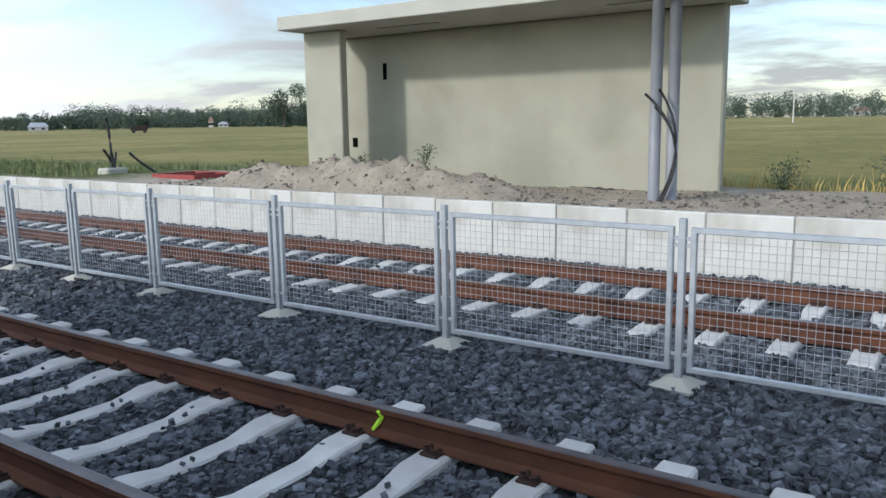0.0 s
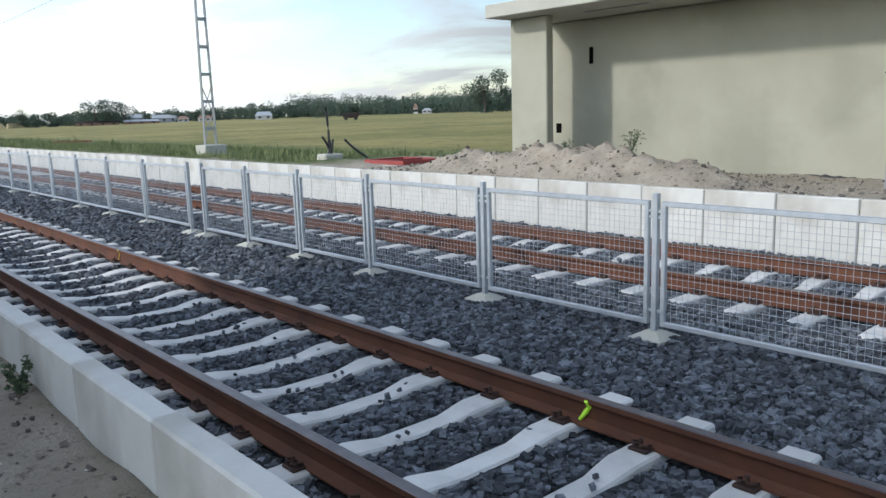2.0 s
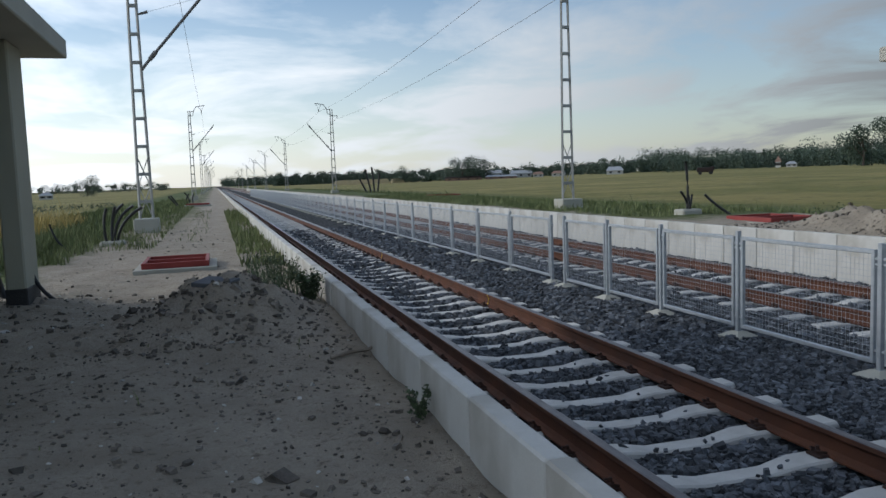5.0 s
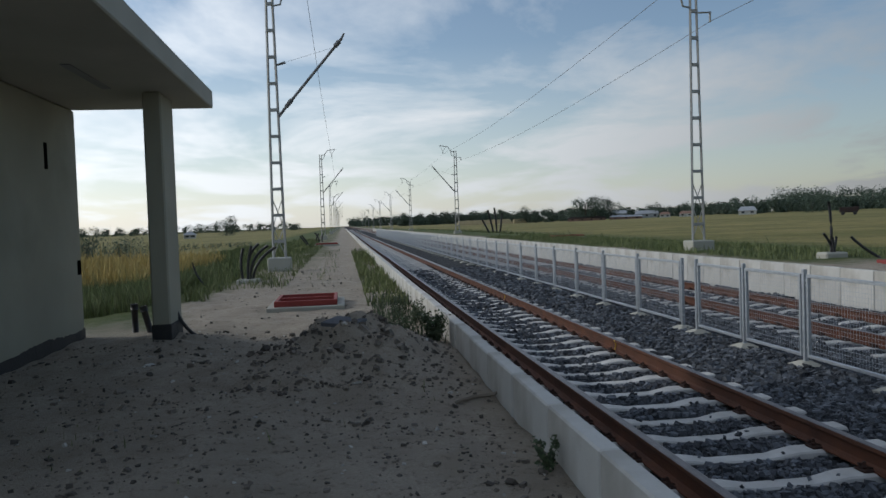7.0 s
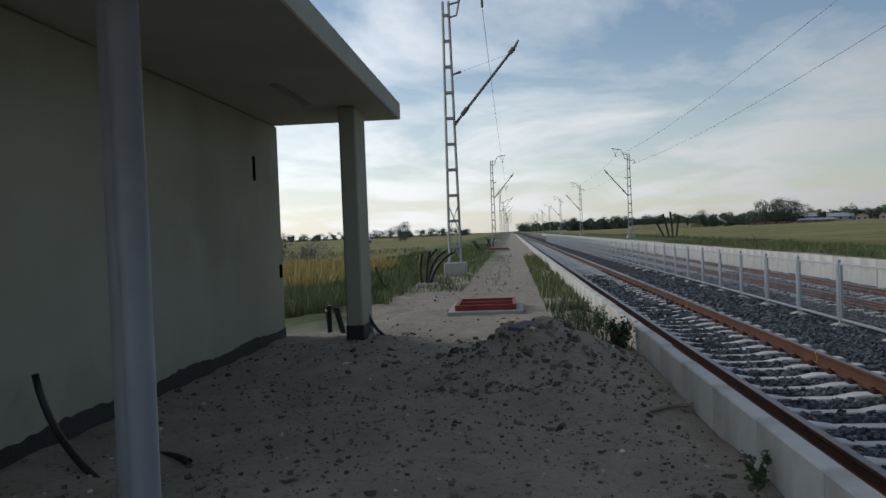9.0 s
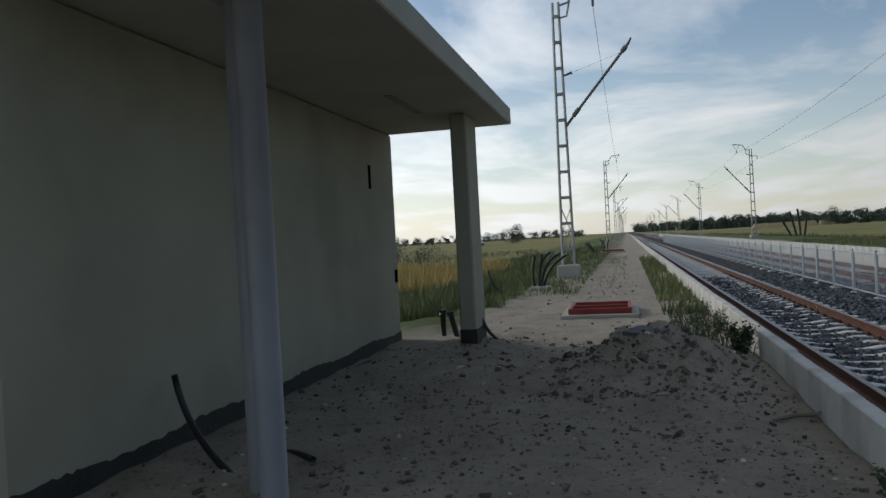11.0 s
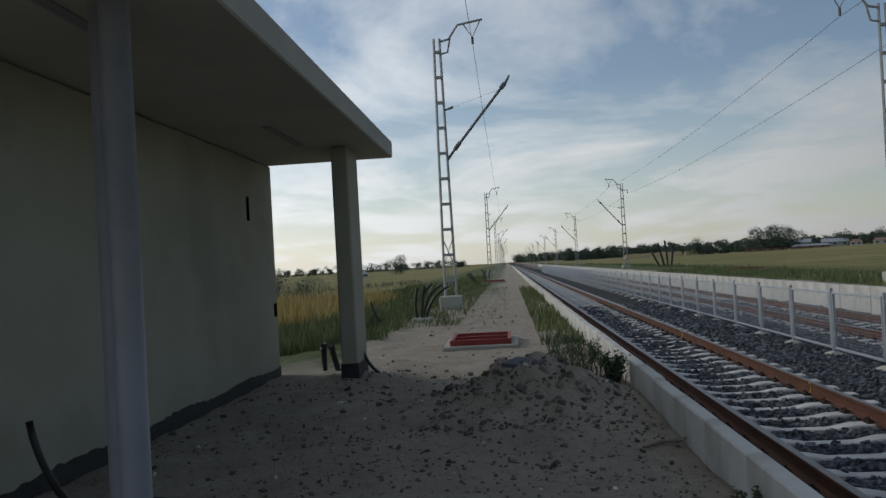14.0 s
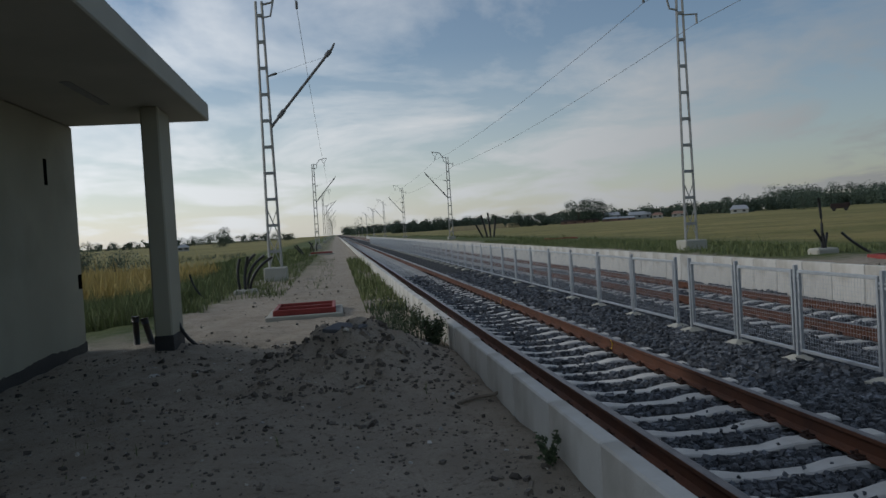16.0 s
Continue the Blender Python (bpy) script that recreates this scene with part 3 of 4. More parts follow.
fence = thing("mesh_fence", "galvanised wire mesh fence between the two tracks", "fence", at=(FENCE_X, 0, 0))


def fence_post(y):
    p = new("fence_post", POST_ME)
    p.parent, p.location.y = fence, y
    for nm, m2, z in (("footing", FOOT_ME, 0.018), ("bracket", BRACKET_ME, FENCE_BASE + 0.24), ("bracket", BRACKET_ME, FENCE_TOP - 0.14), ("bracket", BRACKET_ME, FENCE_TOP - 0.19)):
        o = new(nm, m2)
        o.parent, o.location.z = p, z
        if nm == "footing":
            o.rotation_euler.z = radians(random.uniform(-12, 12))


def fence_panel(y0, y1):
    w = round(y1 - y0 - 0.12, 2)
    if w not in PANEL_ME:
        PANEL_ME[w] = panel_parts(w)
    p = new("fence_panel", PANEL_ME[w][0])
    p.parent, p.location.y = fence, y0 + 0.06
    o = new("wire_mesh", PANEL_ME[w][1])
    o.parent = p


for row in (POSTS, NORTH):
    for y in row:
        fence_post(y)
    for a, b in zip(row, row[1:]):
        fence_panel(a, b)


# ---- waiting shelters ----
ROOF_Z = 3.02


def shelter(name, label, side, x_front, base, v0, pillar, wall_u, coat, pipes, box_y):
    """side -1: west platform, +1: east. u runs from the roof's front edge backwards."""
    s = thing(name, label, "shelter", "waiting shelters", at=(x_front, v0, base))

    def put(nm, u0, u1, y0, y1, z0, z1, m, lab="", bev=0.01, parent=None):
        bm = bmesh.new()
        a, b = sorted((side * u0, side * u1))
        box(bm, a, b, y0, y1, z0, z1, bev)
        return part(nm, bm, m, parent or s, lab)

    put("back_wall", wall_u, wall_u + 0.22, -7.78, 0.10, -0.3, ROOF_Z, M_PLASTER, "grey-green plastered wall", 0.03)
    put("roof", 0.0, wall_u + 0.45, -8.0, 0.10, ROOF_Z, ROOF_Z + 0.25, M_SLAB, "flat concrete roof slab", 0.015)
    # flat strips hung under the soffit; the slits' shade is in their darker grey
    put("soffit_slit_shade", 0.9, 1.0, -7.6, -6.2, ROOF_Z - 0.012, ROOF_Z - 0.002, M_PIPE_SLIT, "flat grey strip standing for the shade in a soffit slit", 0)
    put("soffit_slit_shade", 0.9, 1.0, -3.0, -1.6, ROOF_Z - 0.012, ROOF_Z - 0.002, M_PIPE_SLIT, "flat grey strip standing for the shade in a soffit slit", 0)
    put("pillar", pillar[0], pillar[1], pillar[2], pillar[3], -0.3, ROOF_Z, M_PLASTER, "plastered blade pillar", 0.02)
    put("plinth", pillar[0] - 0.008, pillar[1] + 0.008, pillar[2] - 0.008, pillar[3] + 0.008, -0.3, 0.16, M_BITUMEN_PIT, "black bitumen base", 0.01)
    bm = bmesh.new()                                # ragged edge of the bitumen coat
    rg = random.Random(8)
    prev = coat
    strip = []
    u = wall_u - 0.006
    y = -7.78
    while y < 0.08:
        nx = min(y + rg.uniform(0.03, 0.09), 0.10)
        h = coat + 0.02 * math.sin(y * 3.1) + rg.uniform(-0.012, 0.016)
        strip.append((y, prev))
        prev, y = h, nx
    strip.append((0.10, prev))
    cols4 = [[bm.verts.new((side * uu, yy, zz)) for uu, zz in ((u, -0.3), (u, h), (u + 0.01, h), (u + 0.01, -0.3))] for yy, h in strip]
    for p, q in zip(cols4, cols4[1:]):
        for k in range(3):
            bm.faces.new((p[k], q[k], q[k + 1], p[k + 1]))
    part("plinth", bm, M_BITUMEN_PIT, s, "black bitumen base")
    for uu, yy in pipes:
        bm = bmesh.new()
        tube(bm, [(side * uu, yy, -0.3), (side * uu, yy, ROOF_Z)], 0.085, 20)
        part("pipe_column", bm, M_PIPE_SLIT, s, "grey round steel column", True)
    # solid blocks a little proud of the wall; near-black paints the holes' shade
    put("socket_hole_shade", wall_u - 0.008, wall_u + 0.04, box_y[0] - 0.05, box_y[0] + 0.05, 2.13, 2.46, M_HOLE_SHADE, "near-black block standing for the shade in a wall hole", 0.004)
    put("socket_hole_shade", wall_u - 0.008, wall_u + 0.04, box_y[1] - 0.07, box_y[1] + 0.07, 0.75, 0.95, M_HOLE_SHADE, "near-black block standing for the shade in a wall hole", 0.004)
    return s


shelter("waiting_shelter", "unfinished grey-green waiting shelter with a concrete roof on sand", -1, -4.81, 0.45, 13.2, (0.40, 0.62, -1.34, -0.66), 1.87, 0.0, ((0.52, -7.19), (0.69, -6.99)), (-1.05, -0.02))
shelter("waiting_shelter", "unfinished grey-green waiting shelter on the sandy far platform", 1, 8.2, 0.45, 12.85, (0.60, 0.80, -0.95, 0.0), 1.9, 0.06, ((0.30, -7.25), (0.42, -7.47)), (-1.0, -0.15))


# ---- catenary masts ----
def mast(x, y, z, side, label, detail=True, height=9.3, strut=True):
    """A lattice mast of two channels with battens; side is the way to the track."""
    m = thing("catenary_mast", label, "catenary mast", "catenary masts", at=(x, y, z))
    bm = bmesh.new()
    box(bm, -0.38, 0.38, -0.38, 0.38, -0.5, 0.36, 0.03)
    part("footing", bm, M_SLAB, m, "concrete block footing")
    for s in (-1, 1):
        bm = bmesh.new()
        top, bot = 0.10, 0.20
        tube(bm, [(s * bot, 0, 0.3), (s * top, 0, height)], 0.045, 4)
        part("leg", bm, M_MAST, m)
    zz = 0.9
    while zz < height:
        w = 0.20 - 0.10 * (zz - 0.3) / (height - 0.3)
        bm = bmesh.new()
        box(bm, -w, w, -0.05, 0.05, zz - 0.05, zz + 0.05)
        part("batten", bm, M_MAST, m)
        zz += 0.88
    if detail:
        bm = bmesh.new()
        tube(bm, [(-0.2, 0.04, 0.4), (0.18, 0.04, 1.4), (-0.16, 0.04, 2.3)], 0.02, 4)
        tube(bm, [(0.2, -0.04, 0.4), (-0.18, -0.04, 1.4), (0.16, -0.04, 2.3)], 0.02, 4)
        part("lacing", bm, M_MAST, m)
    s = side
    bm = bmesh.new()
    tube(bm, [(s * 0.1, 0, height - 0.12), (s * 0.42, 0, height - 0.05), (s * 0.75, 0, height + 0.42), (s * 1.62, 0, height + 0.55)], 0.04, 6)
    tube(bm, [(s * 0.1, 0, height - 0.55), (s * 0.36, 0, height - 0.5), (s * 0.48, 0, height + 0.02)], 0.035, 6)
    part("top_bracket", bm, M_MAST, m, "bent steel bracket")
    bm = bmesh.new()
    tube(bm, [(s * 0.95, 0, height + 0.44), (s * 1.25, 0, height - 0.05), (s * 1.55, 0, height + 0.53)], 0.022, 5)
    tube(bm, [(s * 1.25, 0, height - 0.05), (s * 1.25, 0, height - 0.28)], 0.045, 6)
    part("insulator", bm, M_MAST_DARK, m, "hanging insulator")
    if strut:
        bm = bmesh.new()
        tube(bm, [(s * 0.16, 0, height - 4.22), (s * 0.38, 0, height - 3.95), (s * 2.33, 0, height - 1.66), (s * 2.44, 0, height - 1.46)], [0.055, 0.05, 0.05, 0.03], 6)
        tube(bm, [(s * 2.12, 0, height - 1.90), (s * 2.27, 0, height - 1.73)], 0.085, 6)
        tube(bm, [(s * 0.42, 0, height - 3.90), (s * 0.62, 0, height - 3.66)], 0.08, 6)
        part("cantilever", bm, M_MAST_DARK, m, "raised dark cantilever strut")
        bm = bmesh.new()
        tube(bm, [(s * 0.12, 0, height - 2.52), (s * 0.45, 0, height - 2.42)], [0.03, 0.05], 6)
        tube(bm, [(s * 0.45, 0, height - 2.42), (s * 2.1, 0, height - 1.92)], 0.004, 4)
        part("stay", bm, M_MAST_DARK, m, "small stay insulator and wire")
    if side < 0:
        bm = bmesh.new()
        tube(bm, [(-s * 0.1, 0, height - 0.72), (-s * 0.62, 0, height - 0.70)], 0.03, 5)
        tube(bm, [(-s * 0.58, 0, height - 0.70), (-s * 0.58, 0, height - 1.02)], 0.04, 6)
        part("feeder_arm", bm, M_MAST, m, "short arm with an insulator")
    return m


MW = "tall grey lattice catenary mast with a raised cantilever strut"
ME_ = "tall grey lattice catenary mast behind the far platform wall"
WEST_MASTS = [(-5.20, 28.6 + 60.5 * k) for k in range(9)]
EAST_MASTS = [(8.70, 26.6 + 55 * k) for k in range(9)]
for i, (x, y) in enumerate(WEST_MASTS):
    mast(x, y, 0.40, 1, MW, i < 2)
for i, (x, y) in enumerate(EAST_MASTS):
    mast(x, y, 0.50, -1, ME_, i < 2, 8.6, i > 0)


def wire(x, z, ys, r, label):
    bm = bmesh.new()
    pts = []
    for a, b in zip(ys, ys[1:]):
        pts += [(x, a + (b - a) * k / 10, z - 0.45 * 4 * (k / 10) * (1 - k / 10)) for k in range(10)]
    pts.append((x, ys[-1], z))
    tube(bm, pts, r, 5)
    return solid("overhead_wire", bm, M_WIRE, label, "overhead wire", "overhead wires")


wire(-5.20 + 1.25, 9.3 + 0.40 - 0.30, [-32] + [y for _, y in WEST_MASTS], 0.009, "thin dark overhead wire hung from the masts")
wire(8.70 - 1.25, 9.1 - 0.30, [-33] + [y for _, y in EAST_MASTS], 0.009, "thin dark overhead wire hung from the masts")
wire(8.70 + 0.58, 9.1 - 1.0, [-33] + [y for _, y in EAST_MASTS], 0.009, "dark feeder wire on the mast's outer side")


# ---- things on the near platform ----
def gz(x, y):
    return float(ground_z(x, y))


def inspection_pit(x, y, z, w, d, label):
    """A concrete collar with an angle-iron frame lying open on it."""
    t = thing("cable_pit", label, "cable pit", "cable pits", at=(x, y, z))
    bm = bmesh.new()
    for a, b, c, e in ((-w / 2, w / 2, -d / 2, -d / 2 + 0.16), (-w / 2, w / 2, d / 2 - 0.16, d / 2), (-w / 2, -w / 2 + 0.16, -d / 2 + 0.16, d / 2 - 0.16), (w / 2 - 0.16, w / 2, -d / 2 + 0.16, d / 2 - 0.16)):
        box(bm, a, b, c, e, -0.3, 0.10, 0.012)
    part("collar", bm, M_SLAB, t, "grey concrete collar")
    # shallow floor block; the shade of the pit's inside is its black colour
    bm = bmesh.new()
    box(bm, -w / 2 + 0.16, w / 2 - 0.16, -d / 2 + 0.16, d / 2 - 0.16, -0.3, -0.06)
    part("pit_floor_shade", bm, M_BITUMEN_PIT, t)
    w2, d2 = w - 0.26, d - 0.26
    for a, b, c, e in ((-w2 / 2, w2 / 2, -d2 / 2, -d2 / 2 + 0.06), (-w2 / 2, w2 / 2, d2 / 2 - 0.06, d2 / 2), (-w2 / 2, -w2 / 2 + 0.06, -d2 / 2 + 0.06, d2 / 2 - 0.06), (w2 / 2 - 0.06, w2 / 2, -d2 / 2 + 0.06, d2 / 2 - 0.06), (-w2 / 2 + 0.06, w2 / 2 - 0.06, -0.05, 0.01)):
        bm = bmesh.new()
        box(bm, a, b, c, e, 0.10, 0.20, 0.006)
        part("frame_bar", bm, M_RED, t, "red-primed steel bar")
    return t


inspection_pit(-3.76, 16.6, gz(-3.76, 16.6) - 0.04, 1.37, 1.7, "concrete cable pit with an open red steel frame on sand")
inspection_pit(-4.3, 62.0, gz(-4.3, 62), 1.9, 1.8, "concrete cable pit beside the overgrown path")
inspection_pit(9.1, 16.8, 0.41, 1.5, 1.8, "low cable pit with red steel frame on the far platform")
inspection_pit(12.2, 54.0, 0.40, 2.2, 2.0, "low cable pit with red frame beyond the far platform")


def conduits(name, x, y, z, tops, label, block=True, r=0.028):
    t = thing(name, label, "conduit", "cable conduits", at=(x, y, z))
    if block:
        bm = bmesh.new()
        box(bm, -0.30, 0.30, -0.24, 0.24, -0.25, 0.12, 0.04)
        part("footing", bm, M_SLAB, t, "rough concrete block")
    for (bx, by), mid, end in tops:
        bm = bmesh.new()
        p0, p1, p2 = Vector((bx, by, -0.05)), Vector(mid), Vector(end)
        pts = [p0 * (1 - q) ** 2 + p1 * 2 * q * (1 - q) + p2 * q * q for q in [k / 9 for k in range(10)]]
        tube(bm, pts, r, 8)
        part("hose", bm, M_HOSE, t, "black ribbed plastic hose", True)
    return t


conduits("cable_hoses", -5.62, 23.3, gz(-5.62, 23.3), [((-0.12, 0), (-0.25, 0, 0.6), (-0.1, 0, 0.95)), ((0, 0.1), (-0.1, 0, 0.8), (0.3, 0.1, 1.05)), ((0.05, 0), (0.0, 0, 0.7), (0.55, 0, 1.0)), ((0.1, 0.1), (0.1, 0, 0.6), (0.75, 0.1, 0.95)), ((0.02, -0.1), (-0.05, 0, 0.5), (0.12, -0.1, 1.0))], "bunch of black cable hoses bending out of the ground", True, 0.038)
conduits("cable_hose", -6.6, 21.9, gz(-6.6, 21.9), [((0.25, 0), (-0.1, 0, 0.15), (-0.2, 0, 0.66))], "single black cable hose leaning out of the grass", False, 0.024)
conduits("cable_hose", -5.1, 12.3, gz(-5.1, 12.3), [((0.12, 0), (-0.22, 0.0, 0.2), (-0.2, 0.1, 0.78))], "black cable hose curving up beside the pillar", False, 0.024)
conduits("cable_hoses", -5.7, 57.0, gz(-5.7, 57), [((0.3, 0), (0.0, 0, 0.4), (-0.35, 0, 0.85)), ((0.4, 0), (0.15, 0, 0.4), (-0.2, 0, 0.9))], "black cable hoses leaning out of the grass", False, 0.05)
conduits("cable_hoses", -5.6, 76.0, gz(-5.6, 76), [((0.0, 0), (0.0, 0, 0.5), (0.3, 0, 0.8)), ((0.3, 0), (0.3, 0, 0.5), (-0.1, 0, 0.9)), ((0.6, 0), (0.5, 0, 0.4), (0.7, 0, 0.8))], "black cable hoses leaning out of the grass", False, 0.06)
conduits("cable_hose", -6.4, 7.0, gz(-6.4, 7.0), [((0.62, -0.55), (-0.10, 0.0, 0.10), (-0.15, -0.06, 0.60))], "black cable hose lying by the wall and bending up", False, 0.026)
conduits("cable_hose", -5.65, 7.05, gz(-5.65, 7.05), [((-0.24, 0.20), (0.0, 0.0, 0.03), (0.20, -0.17, 0.01))], "black cable hose lying on the sand", False, 0.024)
conduits("conduit_stub", 9.2, 20.2, 0.54, [((-0.04, 0.0), (0.04, 0.0, 0.64), (-0.04, 0.04, 1.4)), ((0.0, 0.04), (0.08, 0.0, 0.24), (-0.22, 0.0, 0.6)), ((0.0, -0.04), (0.08, 0.0, 0.24), (0.18, 0.08, 0.5)), ((0.04, -0.08), (0.0, -0.08, 0.24), (-0.04, -0.08, 0.5)), ((0.92, -0.56), (0.56, -0.32, 0.24), (0.36, -0.24, 0.5))], "black conduits standing in a small concrete block", True, 0.034)
conduits("conduit_stub", 12.6, 82.0, 0.30, [((0, 0), (-0.2, 0, 1.0), (-0.6, 0, 2.6)), ((0.3, 0), (0.3, 0, 1.0), (0.1, 0, 2.8)), ((0.6, 0), (0.8, 0, 1.2), (0.9, 0, 2.2)), ((-0.4, 0), (-0.8, 0, 0.8), (-1.2, 0, 1.6))], "dark conduits sticking up beyond the far platform", False, 0.10)

# hoses tied to the far shelter's columns
conduits("column_cables", 8.42, 5.52, 0.46, [((0, 0), (0.05, -0.60, 0.9), (-0.05, 0.20, 1.60)), ((0, 0.03), (0.05, -0.52, 0.9), (-0.02, 0.0, 1.66)), ((0, 0.06), (0.06, -0.56, 0.8), (-0.02, 0.06, 1.42))], "loose black cables bowed against the round columns", False, 0.018)

# two drain stubs behind the near pillar
for dx, dy, hh, tilt in ((-6.07, 13.55, 0.40, 0.0), (-5.82, 13.5, 0.38, 0.12)):
    t = thing("drain_stub", "short dark plastic drain pipe standing in sand", "drain pipe", "drain stubs", at=(dx, dy, gz(dx, dy)))
    bm = bmesh.new()
    tube(bm, [(0, 0, -0.1), (-tilt, 0, hh)], 0.045, 14)
    part("pipe", bm, M_HOSE, t, "", True)
    bm = bmesh.new()
    tube(bm, [(-tilt * 0.85, 0, hh - 0.07), (-tilt, 0, hh + 0.012)], 0.054, 14)
    part("socket", bm, M_HOSE, t, "", True)

# slate offcut on the heap, stick by the kerb, small litter
bm = bmesh.new()
box(bm, -0.16, 0.16, -0.12, 0.12, -0.022, 0.022, 0.006)
for v in bm.verts:
    v.co.x += 0.06 * math.sin(v.co.y * 9)
slab = solid("slate_slab", bm, M_SLATE, "flat dark slate offcut lying on the sand heap", "stone slab")
slab.matrix_world = pose(-3.08, 9.9, gz(-3.08, 9.9) + 0.05, 12, 6, -15)
bm = bmesh.new()
tube(bm, [(-0.24, 0, 0.02), (-0.05, 0.03, 0.035), (0.12, 0.02, 0.03), (0.26, 0.08, 0.05)], [0.012, 0.017, 0.014, 0.008], 6)
tube(bm, [(0.0, 0.03, 0.03), (0.1, -0.06, 0.05)], 0.007, 5)
stick = solid("stick", bm, M_WOOD, "broken weathered stick lying on sand", "stick")
stick.matrix_world = pose(-1.99, 8.12, gz(-1.99, 8.12), 0, 0, 20)
bm = bmesh.new()
box(bm, -0.05, 0.05, -0.035, 0.035, 0.0, 0.03, 0.01)
rub = solid("rubble_piece", bm, M_WHITEWALL, "small pale chip of rubble lying on sand", "rubble")
rub.matrix_world = pose(-5.13, 10.4, gz(-5.13, 10.4), 8, 0, 30)


def clods(x0, x1, y0, y1, n, size, seed, label, material=M_CLOD):
    rg = np.random.default_rng(seed)
    x, y = rg.uniform(x0, x1, n), rg.uniform(y0, y1, n)
    s = size * rg.lognormal(0, 0.42, n)
    z = ground_z(x, y) + s * 0.12
    return tagged(rocks("clods", np.stack((x, y, z), -1), s, material, seed, 0.6), label, "clods", kind="stuff")


clods(-6.6, -1.88, 1.5, 12.5, 1700, 0.017, 31, "small clods and pebbles strewn on the sand")
clods(-6.6, -1.9, 4.0, 13.0, 170, 0.030, 32, "larger dark clods strewn on the sand")
clods(-5.4, -1.88, 2.5, 9.0, 1500, 0.013, 36, "fine pebbles strewn on the sand")
clods(-4.0, -1.98, 8.5, 11.6, 600, 0.022, 33, "clods on the sand heap")
clods(-5.5, -2.1, 12.0, 30.0, 220, 0.028, 34, "clods and gravel on the path")
clods(-6.5, -1.9, 3.0, 13.0, 60, 0.042, 37, "dark earth lumps lying on the sand")
clods(-6.2, -1.9, 2.5, 13.0, 260, 0.018, 38, "pale stones and shell bits on the sand", M_PEBBLE)
clods(-4.1, -2.1, 8.6, 11.6, 160, 0.032, 39, "dark lumps on the sand heap")
clods(7.05, 9.9, 0.0, 16.0, 1800, 0.028, 35, "lumps on the far sand heaps")


# ---- low plants ----
def grass(name, x0, x1, y0, y1, n, h, width, material, seed, label, patch=0.0):
    rg = np.random.default_rng(seed)
    x, y = rg.uniform(x0, x1, n), rg.uniform(y0, y1, n)
    if patch:
        keep = np.sin(x * 3.1 + 1.7 * np.sin(y * 0.9)) * np.sin(y * 1.3 + x) + rg.normal(0, 0.45, n) > patch - 0.5
        x, y = x[keep], y[keep]
    z = ground_z(x, y) - 0.01
    return tagged(blades(name, np.stack((x, y, z), -1), h * rg.lognormal(0, 0.35, len(x)), width, material, seed + 1), label, "grass", kind="stuff")


grass("verge_grass", -12.5, -6.9, 16.8, 27.0, 36000, 0.27, 0.008, M_GRASS, 41, "tall green verge grass beside the shelter")
grass("verge_grass", -14.0, -5.9, 18.0, 34.0, 20000, 0.2, 0.010, M_GRASS, 42, "green verge grass beyond the shelter", 0.1)
grass("cereal_stand", -22.0, -9.5, 27.0, 46.0, 26000, 0.52, 0.020, M_STRAW, 43, "ripe golden cereal standing beyond the verge")
grass("verge_grass", -6.3, -4.5, 21.0, 60.0, 7000, 0.15, 0.009, M_GRASS, 53, "patchy green grass spreading onto the path", 0.35)
grass("path_tufts", -5.8, -2.3, 3.5, 9.0, 260, 0.05, 0.004, M_GRASS, 52, "thin dry grass tufts on the sand", 1.0)
grass("verge_grass", -12.5, -5.3, 34.0, 80.0, 12000, 0.26, 0.03, M_GRASS, 44, "rough green grass along the path", 0.2)
grass("kerb_weeds", -2.6, -1.88, 11.0, 17.0, 1100, 0.15, 0.008, M_WEED, 45, "green weeds growing along the kerb", 0.15)
grass("kerb_weeds", -2.65, -1.88, 16.0, 45.0, 4500, 0.17, 0.012, M_GRASS, 46, "grass and weeds along the kerb", 0.35)
grass("path_tufts", -4.1, -3.3, 22.0, 50.0, 500, 0.10, 0.008, M_GRASS, 47, "thin grass tufts on the path", 0.5)
grass("platform_grass", 7.6, 12.0, 20.0, 60.0, 16000, 0.13, 0.012, M_GRASS, 51, "green grass along the far platform edge", 0.1)
grass("platform_grass", 11.8, 16.0, 8.0, 60.0, 22000, 0.20, 0.009, M_GRASS, 48, "tall green grass behind the far platform")
grass("platform_grass", 11.6, 15.5, -6.0, 8.0, 5000, 0.24, 0.012, M_STRAW, 49, "dry green grass behind the far shelter", 0.1)
grass("platform_grass", 11.8, 18.0, 60.0, 160.0, 8000, 0.28, 0.04, M_GRASS, 50, "green grass strip beyond the far platform")


def weed(x, y, z, h, spread, n, label, seed, stems=7):
    """A leafy weed: thin stems with many small leaves."""
    rg = np.random.default_rng(seed)
    t = thing("weed", label, "weed", at=(x, y, z))
    bm = bmesh.new()
    pts = []
    for k in range(stems):
        a, r = rg.uniform(0, 6.28), spread * rg.uniform(0.2, 1)
        top = Vector((math.cos(a) * r, math.sin(a) * r, h * rg.uniform(0.6, 1)))
        path = [Vector((0, 0, -0.02)), top * 0.5 + Vector((0, 0, h * 0.12)), top]
        tube(bm, path, [0.006, 0.004, 0.002], 4)
        for q in range(n // stems):
            f = rg.uniform(0.15, 1)
            pts.append(tuple(top * f + Vector(rg.normal(0, spread * 0.16, 3))))
    part("stems", bm, M_WEED, t)
    me2 = leaves_mesh("foliage", pts, 0.013 + 0.018 * h, M_WEED, seed)
    o = new("foliage", me2)
    o.parent = t
    return t


